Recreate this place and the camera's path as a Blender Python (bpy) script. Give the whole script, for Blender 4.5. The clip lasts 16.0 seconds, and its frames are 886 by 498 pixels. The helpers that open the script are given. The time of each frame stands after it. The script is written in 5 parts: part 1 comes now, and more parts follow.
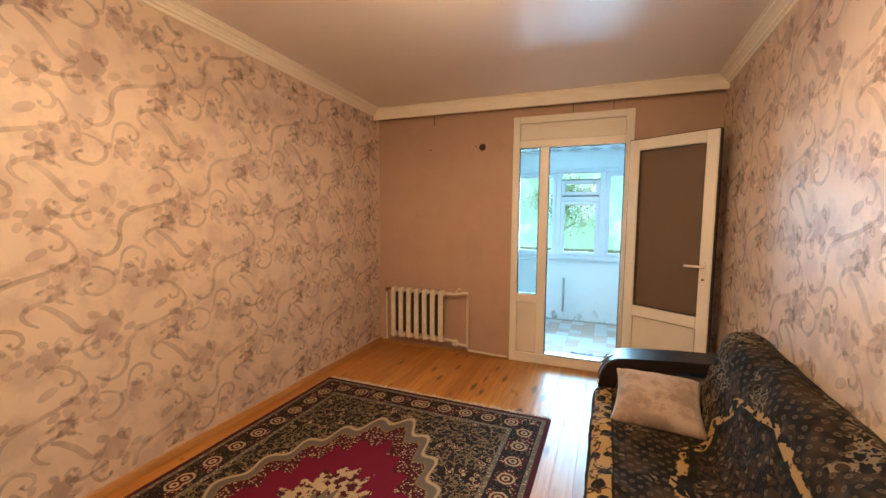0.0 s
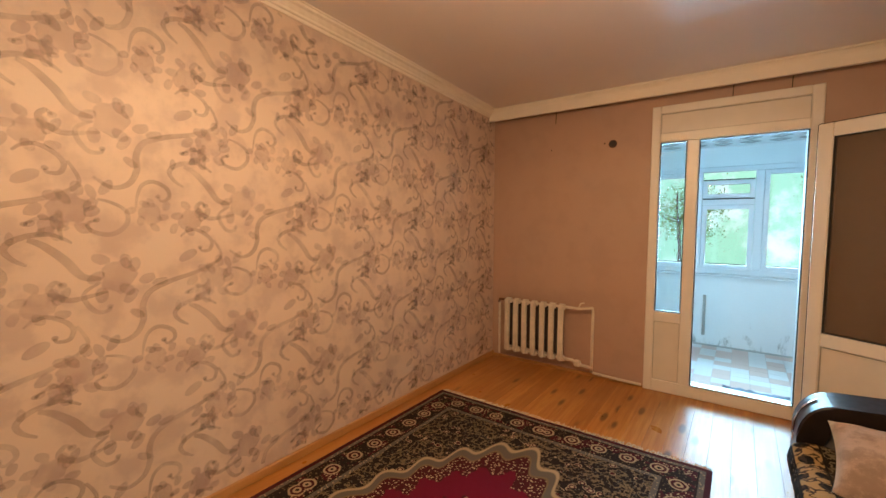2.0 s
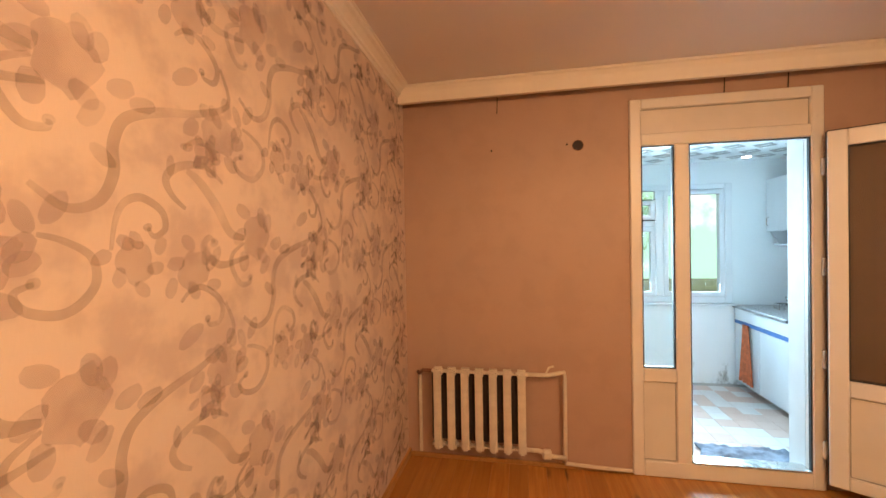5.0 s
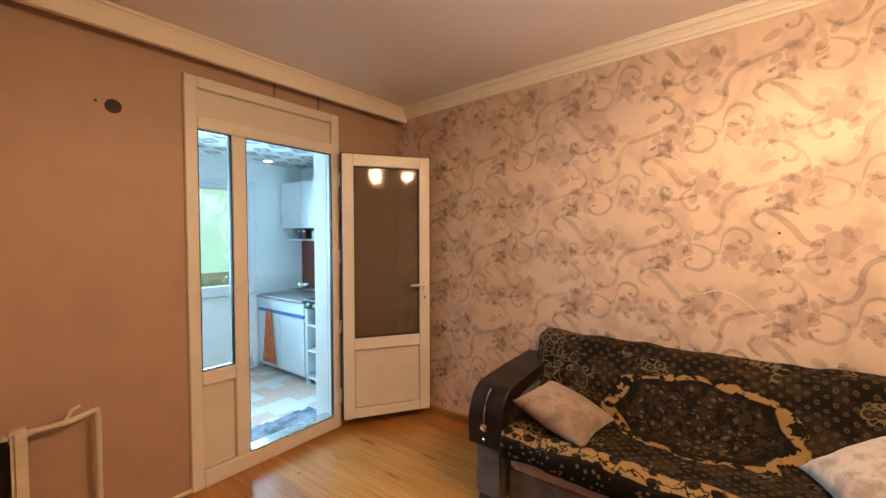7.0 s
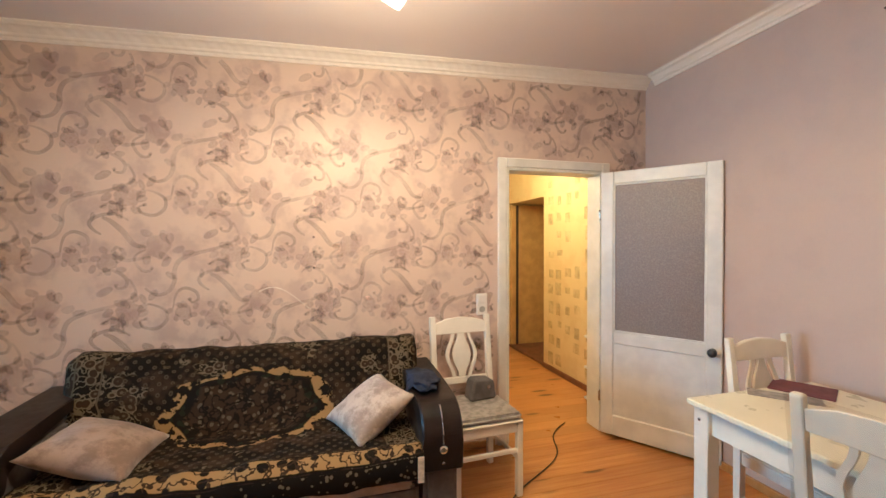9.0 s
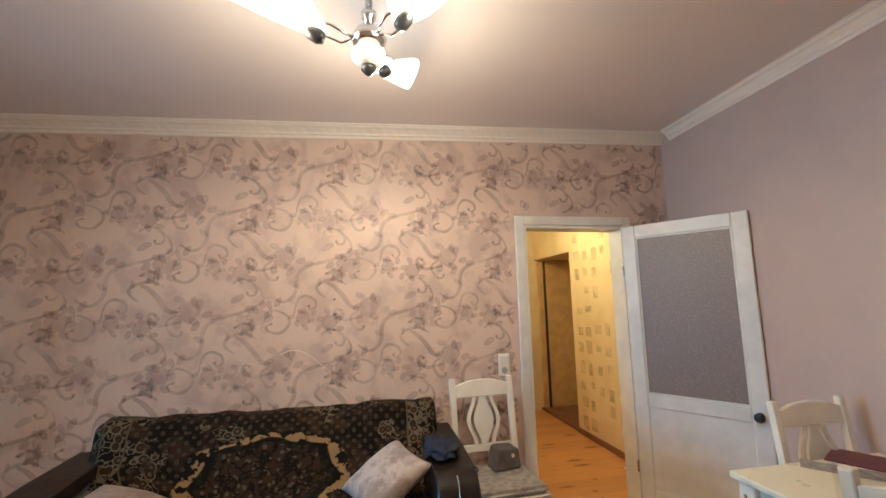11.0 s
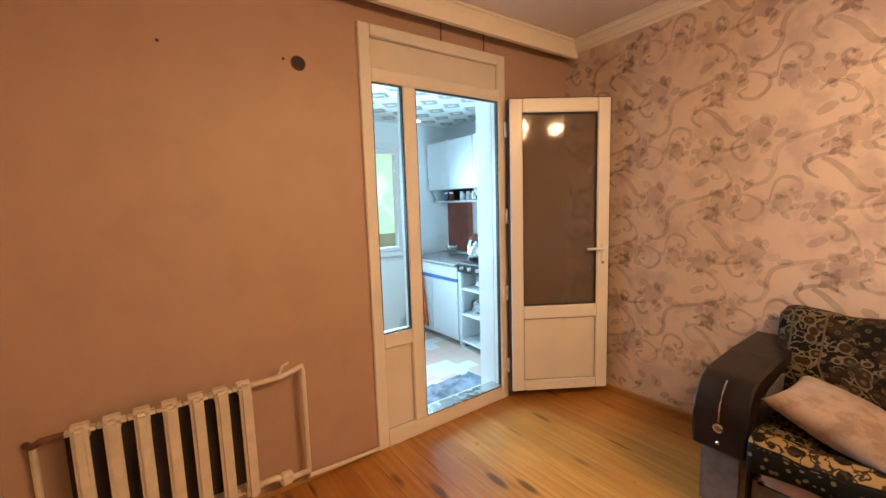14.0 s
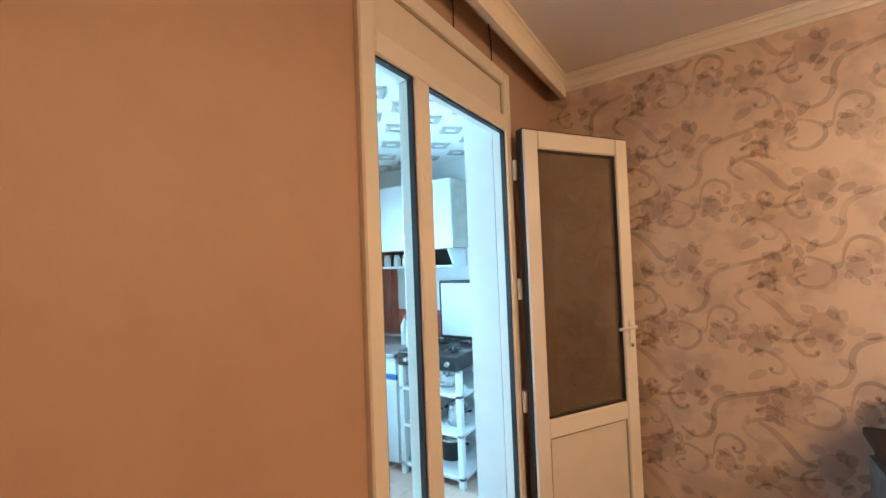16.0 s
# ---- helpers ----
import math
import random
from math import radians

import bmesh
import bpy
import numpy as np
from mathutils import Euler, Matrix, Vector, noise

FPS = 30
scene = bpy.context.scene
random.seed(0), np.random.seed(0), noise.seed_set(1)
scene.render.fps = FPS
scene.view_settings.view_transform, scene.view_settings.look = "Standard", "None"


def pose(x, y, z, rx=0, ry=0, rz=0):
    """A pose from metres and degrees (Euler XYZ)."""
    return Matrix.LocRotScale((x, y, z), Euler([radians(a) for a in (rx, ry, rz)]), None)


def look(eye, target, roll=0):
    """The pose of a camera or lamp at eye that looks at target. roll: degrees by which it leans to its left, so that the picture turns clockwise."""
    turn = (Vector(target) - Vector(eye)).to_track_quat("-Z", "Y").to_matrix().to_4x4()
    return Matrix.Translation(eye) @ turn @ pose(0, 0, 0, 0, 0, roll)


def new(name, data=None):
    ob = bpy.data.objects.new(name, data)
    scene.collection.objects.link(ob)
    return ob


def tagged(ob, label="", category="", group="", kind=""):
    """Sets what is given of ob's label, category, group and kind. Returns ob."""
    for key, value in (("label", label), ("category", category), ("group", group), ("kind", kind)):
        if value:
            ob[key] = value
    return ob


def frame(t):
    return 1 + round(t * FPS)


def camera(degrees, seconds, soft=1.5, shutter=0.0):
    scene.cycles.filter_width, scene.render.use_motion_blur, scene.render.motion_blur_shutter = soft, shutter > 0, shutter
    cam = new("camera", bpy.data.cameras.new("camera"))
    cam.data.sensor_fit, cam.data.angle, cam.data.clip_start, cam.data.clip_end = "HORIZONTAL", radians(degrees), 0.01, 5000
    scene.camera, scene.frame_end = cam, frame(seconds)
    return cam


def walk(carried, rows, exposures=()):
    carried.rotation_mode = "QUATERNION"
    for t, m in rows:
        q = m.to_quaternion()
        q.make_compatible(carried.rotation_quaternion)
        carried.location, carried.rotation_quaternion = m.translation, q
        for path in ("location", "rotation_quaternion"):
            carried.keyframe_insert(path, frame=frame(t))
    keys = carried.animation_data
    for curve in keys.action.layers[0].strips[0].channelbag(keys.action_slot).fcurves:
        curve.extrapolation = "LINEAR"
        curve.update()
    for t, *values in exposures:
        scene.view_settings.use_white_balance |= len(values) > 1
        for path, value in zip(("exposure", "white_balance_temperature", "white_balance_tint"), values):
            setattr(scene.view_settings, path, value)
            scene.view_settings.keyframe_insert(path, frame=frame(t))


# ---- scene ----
cam = camera(94.5, 16.0)
PATH = [
    (0, (2.379, -3.985, 1.477), (1.63, -2.139, 1.297), 0.4),
    (0.5, (2.399, -3.992, 1.468), (1.599, -2.168, 1.289), 0.7),
    (1, (2.404, -3.995, 1.462), (1.495, -2.223, 1.277), 0.7),
    (1.5, (2.308, -4.001, 1.444), (1.286, -2.29, 1.273), 0.5),
    (2, (2.119, -3.838, 1.435), (0.947, -2.222, 1.3), 0.2),
    (2.5, (1.857, -3.766, 1.39), (0.586, -2.224, 1.304), 0.3),
    (3, (1.711, -3.609, 1.423), (0.359, -2.136, 1.345), -0.2),
    (5.5, (0.703, -2.651, 1.495), (0.82, -0.655, 1.474), -0.9),
    (6, (0.66, -2.534, 1.5), (1.343, -0.654, 1.517), -0.6),
    (6.5, (0.57, -2.426, 1.49), (1.816, -0.862, 1.472), -0.3),
    (7, (0.54, -2.548, 1.475), (2.128, -1.334, 1.409), -0.1),
    (7.5, (0.457, -2.665, 1.472), (2.267, -1.816, 1.396), -0.3),
    (8, (0.477, -2.681, 1.481), (2.426, -2.238, 1.416), -0.6),
    (8.5, (0.493, -2.671, 1.471), (2.491, -2.725, 1.413), -0.5),
    (9, (0.498, -2.73, 1.447), (2.424, -3.268, 1.416), -0.1),
    (11.5, (0.449, -2.822, 1.472), (2.396, -3.069, 1.857), -2.0),
    (12, (0.482, -2.661, 1.536), (2.449, -2.33, 1.678), -1.7),
    (12.5, (0.477, -2.624, 1.502), (2.29, -1.788, 1.384), -1.5),
    (13, (0.487, -2.539, 1.436), (2.073, -1.364, 1.111), -1.2),
    (13.5, (0.517, -2.283, 1.427), (1.892, -0.87, 1.091), -1.5),
    (14, (0.504, -2.064, 1.443), (1.673, -0.459, 1.207), -1.8),
    (14.5, (0.579, -1.774, 1.462), (1.624, -0.071, 1.368), -1.3),
    (15, (0.61, -1.449, 1.458), (1.722, 0.213, 1.496), -0.8),
    (15.5, (0.585, -1.085, 1.462), (1.926, 0.399, 1.505), -1.3),
    (16, (0.658, -0.8, 1.473), (2.343, 0.275, 1.529), -2.2),
]
EXPOSURES = [(0.0, 0.45, 5400, 4), (1.5, 0.4, 5500, 6), (2.0, 0.2, 5700, 8), (3.0, 0.4, 6100, 14), (5.5, 0.6, 6500, 18), (6.5, 0.45, 5700, 9), (8.0, 0.15, 6400, 14), (9.0, 0.37, 4500, 0), (11.5, -0.15, 4200, -1), (12.0, -0.05, 4400, 0), (12.5, 0.2, 5300, 8), (13.5, 0.55, 6200, 13), (14.5, 0.5, 6000, 12), (15.0, 0.4, 5900, 10), (16.0, 0.45, 5700, 8)]
walk(cam, [(t, look(eye, aim, roll)) for t, eye, aim, roll in PATH], EXPOSURES)

# ---------------------------------------------------------------- light, sky, exposure
world = bpy.data.worlds.new("sky")
scene.world = world
world.use_nodes = True
_sky = world.node_tree.nodes.new("ShaderNodeTexSky")
_sky.sky_type, _sky.sun_disc = "NISHITA", False
_sky.sun_elevation, _sky.sun_rotation = radians(50), radians(250)
_bg = world.node_tree.nodes["Background"]
_bg.inputs["Strength"].default_value = 0.12
world.node_tree.links.new(_sky.outputs[0], _bg.inputs["Color"])


def lamp(name, kind, m, energy, color, **kw):
    data = bpy.data.lights.new(name, kind)
    data.energy, data.color = energy, color
    for key, value in kw.items():
        if key == "size": data.size = value
        if key == "size_y": data.size_y = value
        if key == "spread": data.spread = value
        if key == "cone": data.spot_size, data.spot_blend = value, 0.25
        if key == "angle": data.angle = value
        if key == "soft": data.shadow_soft_size = value
    if kind == "AREA": data.shape = "RECTANGLE"
    ob = new(name, data)
    ob.matrix_world = m
    return ob


SUN = lamp("sun", "SUN", look((-6, 3, 9), (0, 9, 0)), 5.0, (1, 0.93, 0.82), angle=radians(0.5))
DAY = (0.50, 0.83, 1.0)
WARM = (1.0, 0.60, 0.27)
# daylight that enters by the glazed balcony's windows
lamp("window_daylight", "AREA", look((2.0, 2.0, 1.45), (2.0, 0, 1.15)), 66, DAY, size=1.75, size_y=1.1, spread=radians(120))

# ---------------------------------------------------------------- measures of the plan
W, S, K = 3.2, -5.15, 2.06            # east wall, south wall, balcony's window wall
KE, KW, KZ, KC = 3.6, 0.3, -0.05, 2.32  # balcony kitchen: east, west, floor, ceiling
FX0, FX1, FZ = 1.49, 2.55, 2.38       # glazed door frame


def top_z(y, x=3.2):
    """The ceiling climbs a little to the south and the west."""
    return 2.555 - 0.0325 * y + (1 - x / 3.2) * (0.004 - 0.0115 * y)


# ---------------------------------------------------------------- materials
class Mat:
    def __init__(self, name, color=(0.5, 0.5, 0.5), rough=0.5, metal=0.0, spec=0.5):
        self.m = bpy.data.materials.new(name)
        self.m.use_nodes = True
        self.nt = self.m.node_tree
        self.b = self.nt.nodes["Principled BSDF"]
        self.set("Base Color", color), self.set("Roughness", rough), self.set("Metallic", metal)
        self.set("Specular IOR Level", spec)

    def put(self, socket, v):
        if isinstance(v, bpy.types.NodeSocket):
            self.nt.links.new(v, socket)
        elif socket.type == "RGBA":
            socket.default_value = (*v[:3], 1)
        else:
            socket.default_value = v

    def set(self, name, v):
        self.put(self.b.inputs[name], v)
        return self

    def node(self, kind):
        return self.nt.nodes.new("ShaderNode" + kind)

    def coord(self, kind="Object"):
        return self.node("TexCoord").outputs[kind]

    def xyz(self, v):
        n = self.node("SeparateXYZ")
        self.put(n.inputs[0], v)
        return n.outputs[0], n.outputs[1], n.outputs[2]

    def vec(self, x, y, z=0.0):
        n = self.node("CombineXYZ")
        for s, v in zip(n.inputs, (x, y, z)): self.put(s, v)
        return n.outputs[0]

    def scaled(self, v, scale, loc=(0, 0, 0)):
        n = self.node("Mapping")
        self.put(n.inputs[0], v)
        n.inputs["Scale"].default_value = scale
        self.put(n.inputs["Location"], loc)
        return n.outputs[0]

    def noise(self, v, scale, detail=4.0, rough=0.55):
        n = self.node("TexNoise")
        self.put(n.inputs["Vector"], v)
        self.put(n.inputs["Scale"], scale), self.put(n.inputs["Detail"], detail), self.put(n.inputs["Roughness"], rough)
        return n.outputs[0]

    def cells(self, v, scale, feature="F1"):
        n = self.node("TexVoronoi")
        n.feature = feature
        self.put(n.inputs["Vector"], v)
        self.put(n.inputs["Scale"], scale)
        return n.outputs["Distance"]

    def math(self, op, a, b=0.0, c=0.0):
        n = self.node("Math")
        n.operation = op
        for s, v in zip(n.inputs, (a, b, c)): self.put(s, v)
        return n.outputs[0]

    def step(self, v, lo, hi):
        n = self.node("MapRange")
        n.interpolation_type = "SMOOTHSTEP"
        self.put(n.inputs[0], v)
        n.inputs[1].default_value, n.inputs[2].default_value = lo, hi
        return n.outputs[0]

    def mix(self, f, a, b):
        n = self.node("Mix")
        n.data_type = "RGBA"
        self.put(n.inputs[0], f), self.put(n.inputs[6], a), self.put(n.inputs[7], b)
        return n.outputs[2]

    def rand(self):
        return self.node("ObjectInfo").outputs["Random"]

    def bump(self, h, strength=0.3, dist=0.005):
        n = self.node("Bump")
        self.put(n.inputs["Height"], h)
        n.inputs["Strength"].default_value, n.inputs["Distance"].default_value = strength, dist
        self.put(self.b.inputs["Normal"], n.outputs[0])
        return self


def plain(name, color, rough=0.5, metal=0.0, vary=0.15, scale=8.0, bump=0.08, spec=0.5):
    """Paint, plastic, metal or cloth with uneven tone, fine grain and uneven gloss."""
    a = Mat(name, color, rough, metal, spec)
    o = a.coord()
    n = a.noise(o, scale, 5)
    dark = tuple(c * (1 - vary) for c in color)
    light = tuple(min(1, c * (1 + vary * 0.6)) for c in color)
    a.set("Base Color", a.mix(a.step(n, 0.3, 0.7), dark, light))
    a.set("Roughness", a.math("MULTIPLY_ADD", a.noise(o, scale * 3), 0.25, rough - 0.12))
    if bump: a.bump(a.noise(o, scale * 14, 4), bump, 0.002)
    return a.m


def wallpaper(name, base, tint, rough, blotch=0.55, size=5.0):
    a = Mat(name, base, rough)
    o = a.coord()
    big = a.noise(o, 1.6, 3)
    mid = a.step(a.noise(o, size, 4), 0.45, 0.63)
    col = a.mix(a.math("MULTIPLY", mid, blotch), base, tint)
    col = a.mix(a.math("MULTIPLY", big, 0.25), col, tuple(c * 0.8 for c in base))
    weave = a.noise(a.scaled(o, (260, 260, 40)), 1.0, 2)
    a.set("Base Color", a.mix(a.math("MULTIPLY", weave, 0.25), col, tuple(c * 0.75 for c in base)))
    a.bump(weave, 0.15, 0.001)
    return a.m


M_PAPER = wallpaper("scroll_wallpaper", (0.68, 0.54, 0.44), (0.49, 0.37, 0.32), 0.5, 0.9, 6.0)
M_PLAINPAPER = wallpaper("plain_wallpaper", (0.50, 0.335, 0.25), (0.45, 0.30, 0.225), 0.55)
M_SOUTHPAPER = wallpaper("pale_wallpaper", (0.55, 0.43, 0.36), (0.50, 0.39, 0.33), 0.55)
M_HALLPAPER = wallpaper("hall_wallpaper", (0.72, 0.58, 0.30), (0.62, 0.45, 0.20), 0.6)


def ink(name, color, rough, lo, hi, grain=30, dense=0.85):
    a = Mat(name, color, rough)
    o = a.coord()
    n = a.noise(o, 22, 3)
    a.set("Base Color", a.mix(n, tuple(c * 0.8 for c in color), tuple(min(1, c * 1.35) for c in color)))
    a.set("Alpha", a.math("MULTIPLY", a.step(a.noise(o, grain, 4), lo, hi), dense))
    return a.m


M_VINE = ink("scroll_print", (0.42, 0.31, 0.235), 0.5, 0.1, 0.7, 7, 0.40)
M_BLOOM = ink("bloom_print", (0.47, 0.335, 0.305), 0.5, 0.05, 0.7, 5, 0.33)
M_PATCH = ink("hall_print", (0.44, 0.36, 0.20), 0.6, 0.2, 0.8, 9, 0.48)

def ceiling_mat():
    a = Mat("ceiling_paint", (0.80, 0.72, 0.68), 0.36)
    o = a.coord()
    a.set("Base Color", a.mix(a.noise(o, 1.5, 3), (0.77, 0.69, 0.65), (0.82, 0.745, 0.705)))
    a.bump(a.noise(o, 240, 2), 0.04, 0.001)
    return a.m


M_CEIL = ceiling_mat()
M_WHITE = plain("white_plaster", (0.70, 0.72, 0.72), 0.6, vary=0.06, scale=3, bump=0.15)
M_PVC = plain("white_upvc", (0.80, 0.76, 0.70), 0.32, vary=0.03, scale=4, bump=0)
M_PANEL = plain("upvc_panel", (0.74, 0.69, 0.62), 0.38, vary=0.04, scale=5, bump=0)
M_SEAL = plain("rubber_seal", (0.02, 0.02, 0.02), 0.6, bump=0)
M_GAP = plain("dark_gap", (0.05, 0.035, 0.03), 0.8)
M_PAINT = plain("old_white_paint", (0.72, 0.70, 0.64), 0.38, vary=0.1, scale=6, bump=0.2)
M_CHROME = plain("chrome", (0.8, 0.8, 0.8), 0.15, 1.0, vary=0.05, bump=0)
M_STEEL = plain("steel", (0.62, 0.62, 0.6), 0.25, 1.0, vary=0.1, bump=0)
M_BLACK = plain("black_plastic", (0.02, 0.02, 0.022), 0.35, vary=0.3, bump=0)
M_ENAMEL = plain("radiator_paint", (0.72, 0.64, 0.52), 0.35, vary=0.1, scale=14, bump=0.3)
M_DARKWOOD = plain("dark_lacquered_wood", (0.016, 0.010, 0.008), 0.36, vary=0.4, scale=9, bump=0.03, spec=0.3)
M_SOFA = plain("sofa_velour", (0.13, 0.115, 0.11), 0.9, vary=0.3, scale=14, bump=0.4)
M_CREAM = plain("cream_chair_paint", (0.80, 0.76, 0.66), 0.35, vary=0.05, scale=9, bump=0.05)
M_TABLE = plain("cream_table_top", (0.78, 0.74, 0.58), 0.3, vary=0.05, scale=4, bump=0.02)
M_GREYCLOTH = plain("grey_cloth", (0.34, 0.31, 0.28), 0.9, vary=0.3, scale=25, bump=0.5)
M_BLUECLOTH = plain("navy_cloth", (0.015, 0.02, 0.045), 0.9, vary=0.4, scale=20, bump=0.5)
M_MATCLOTH = plain("grey_blue_rag", (0.22, 0.26, 0.33), 0.95, vary=0.5, scale=9, bump=0.6)
M_ORANGE = plain("orange_towel", (0.65, 0.16, 0.06), 0.9, vary=0.25, scale=18, bump=0.5)
M_MAROON = plain("maroon_print", (0.13, 0.03, 0.04), 0.5, vary=0.2, bump=0)
M_KITCHEN = plain("white_laminate", (0.70, 0.72, 0.74), 0.35, vary=0.04, scale=3, bump=0.02)
# grey for joints and fittings; also shade put into the wall cabinet body
M_SHADE_SIDE = plain("grey_and_shaded_laminate", (0.42, 0.40, 0.36), 0.5)
M_BLUE = plain("blue_edging", (0.05, 0.16, 0.42), 0.4)
M_WORKTOP = plain("grey_worktop", (0.28, 0.28, 0.28), 0.3, vary=0.4, scale=40)
M_RED = plain("terracotta_panel", (0.36, 0.075, 0.04), 0.35, vary=0.3, scale=6)
M_TERRA = plain("dark_terracotta_panel", (0.24, 0.055, 0.032), 0.35, vary=0.3, scale=6)
M_FRINGE = plain("cotton_fringe", (0.62, 0.55, 0.42), 0.95, vary=0.3, scale=40, bump=0.4)
M_PINK = plain("rose_body_cloth", (0.36, 0.27, 0.22), 0.9, vary=0.2, scale=10, bump=0.3)
M_OCHRE = plain("ochre_door_paint", (0.55, 0.36, 0.12), 0.5)
M_BROWN = plain("brown_threshold", (0.17, 0.065, 0.03), 0.45, vary=0.3)
M_BARK = plain("bark", (0.10, 0.07, 0.05), 0.95, vary=0.4, bump=0.8)
M_GROUND = plain("garden_ground", (0.10, 0.12, 0.06), 0.95, vary=0.5, scale=0.7)


def wood(name, c0, c1, knots=True, rough=0.3):
    """Varnished softwood boards, long grain along y, each board in its own tone."""
    a = Mat(name, c0, rough)
    o = a.coord()
    r = a.rand()
    shift = a.vec(a.math("MULTIPLY", r, 37.0), a.math("MULTIPLY", r, 91.0), 0.0)
    n0 = a.node("VectorMath")
    n0.operation = "ADD"
    a.put(n0.inputs[0], o), a.put(n0.inputs[1], shift)
    p = n0.outputs[0]
    grain = a.noise(a.scaled(p, (34, 1.6, 10)), 1.0, 6, 0.65)
    fine = a.noise(a.scaled(p, (190, 5, 20)), 1.0, 3)
    col = a.mix(a.step(grain, 0.3, 0.72), c0, c1)
    col = a.mix(a.math("MULTIPLY", fine, 0.35), col, tuple(c * 0.55 for c in c0))
    col = a.mix(a.math("MULTIPLY", r, 0.6), col, tuple(c * 0.6 for c in c0))
    if knots:
        k = a.cells(a.scaled(p, (7, 2.0, 1)), 1.0)
        col = a.mix(a.step(k, 0.22, 0.09), col, tuple(c * 0.25 for c in c0))
        col = a.mix(a.math("MULTIPLY", a.step(a.noise(o, 1.1, 3), 0.5, 0.75), 0.4), col, tuple(c * 0.6 for c in c0))
    a.set("Base Color", col)
    a.set("Roughness", a.math("MULTIPLY_ADD", a.noise(p, 5, 4), 0.3, rough - 0.12))
    a.bump(grain, 0.12, 0.002)
    return a.m


M_FLOOR = wood("varnished_pine_boards", (0.46, 0.170, 0.026), (0.70, 0.365, 0.088))
M_HALLFLOOR = wood("hall_pine_boards", (0.52, 0.24, 0.045), (0.60, 0.30, 0.07))
M_SKIRT = wood("pine_skirting", (0.45, 0.22, 0.06), (0.55, 0.30, 0.10), False)


def tile_mat():
    a = Mat("glazed_floor_tile", (0.7, 0.7, 0.7), 0.3)
    r = a.rand()
    o = a.coord()
    col = a.mix(a.step(r, 0.52, 0.56), (0.72, 0.70, 0.68), (0.64, 0.44, 0.36))
    col = a.mix(a.math("MULTIPLY", a.noise(o, 30, 4), 0.35), col, (0.5, 0.45, 0.4))
    a.set("Base Color", col)
    return a.m


M_TILE = tile_mat()


def clear(name, tint, rough, least):
    """Window glass: a clear pane whose gloss grows at grazing angles."""
    m = bpy.data.materials.new(name)
    m.use_nodes = True
    nt = m.node_tree
    out = nt.nodes["Material Output"]
    nt.nodes.remove(nt.nodes["Principled BSDF"])
    t, g, x, f, p, q = (nt.nodes.new("ShaderNode" + k) for k in ("BsdfTransparent", "BsdfGlossy", "MixShader", "LayerWeight", "Math", "Math"))
    t.inputs[0].default_value = (*tint, 1)
    g.inputs["Roughness"].default_value = rough
    p.operation, q.operation = "POWER", "MULTIPLY_ADD"
    p.inputs[1].default_value, q.inputs[1].default_value, q.inputs[2].default_value = 4.0, 0.6, least
    nt.links.new(f.outputs["Facing"], p.inputs[0]), nt.links.new(p.outputs[0], q.inputs[0]), nt.links.new(q.outputs[0], x.inputs[0])
    nt.links.new(t.outputs[0], x.inputs[1]), nt.links.new(g.outputs[0], x.inputs[2])
    nt.links.new(x.outputs[0], out.inputs[0])
    return m


M_GLASS = clear("window_glass", (0.97, 0.99, 0.98), 0.01, 0.04)
M_FILM = clear("plastic_film", (0.93, 0.93, 0.92), 0.12, 0.12)


def tinted():
    """Smoked glass of the open door leaf, with the wall dimly behind it."""
    a = Mat("smoked_glass", (0.20, 0.145, 0.10), 0.06)
    a.set("Alpha", 0.55)
    return a.m


M_SMOKED = tinted()


def patterned():
    a = Mat("patterned_glass", (0.2, 0.15, 0.12), 0.4)
    o = a.coord()
    c = a.cells(o, 110)
    a.set("Base Color", a.mix(c, (0.19, 0.145, 0.12), (0.28, 0.22, 0.18)))
    a.bump(c, 0.35, 0.003)
    return a.m


M_PATTERNED = patterned()


def glow(name, color, strength):
    a = Mat(name, color, 0.4)
    a.set("Emission Color", color), a.set("Emission Strength", strength)
    return a.m


M_LIT = glow("lit_frosted_glass", (1.0, 0.86, 0.60), 1.9)
M_BULB = glow("bulb", (1.0, 0.85, 0.6), 14.0)
M_SPOT = glow("downlight_lens", (1.0, 1.0, 1.0), 5.0)


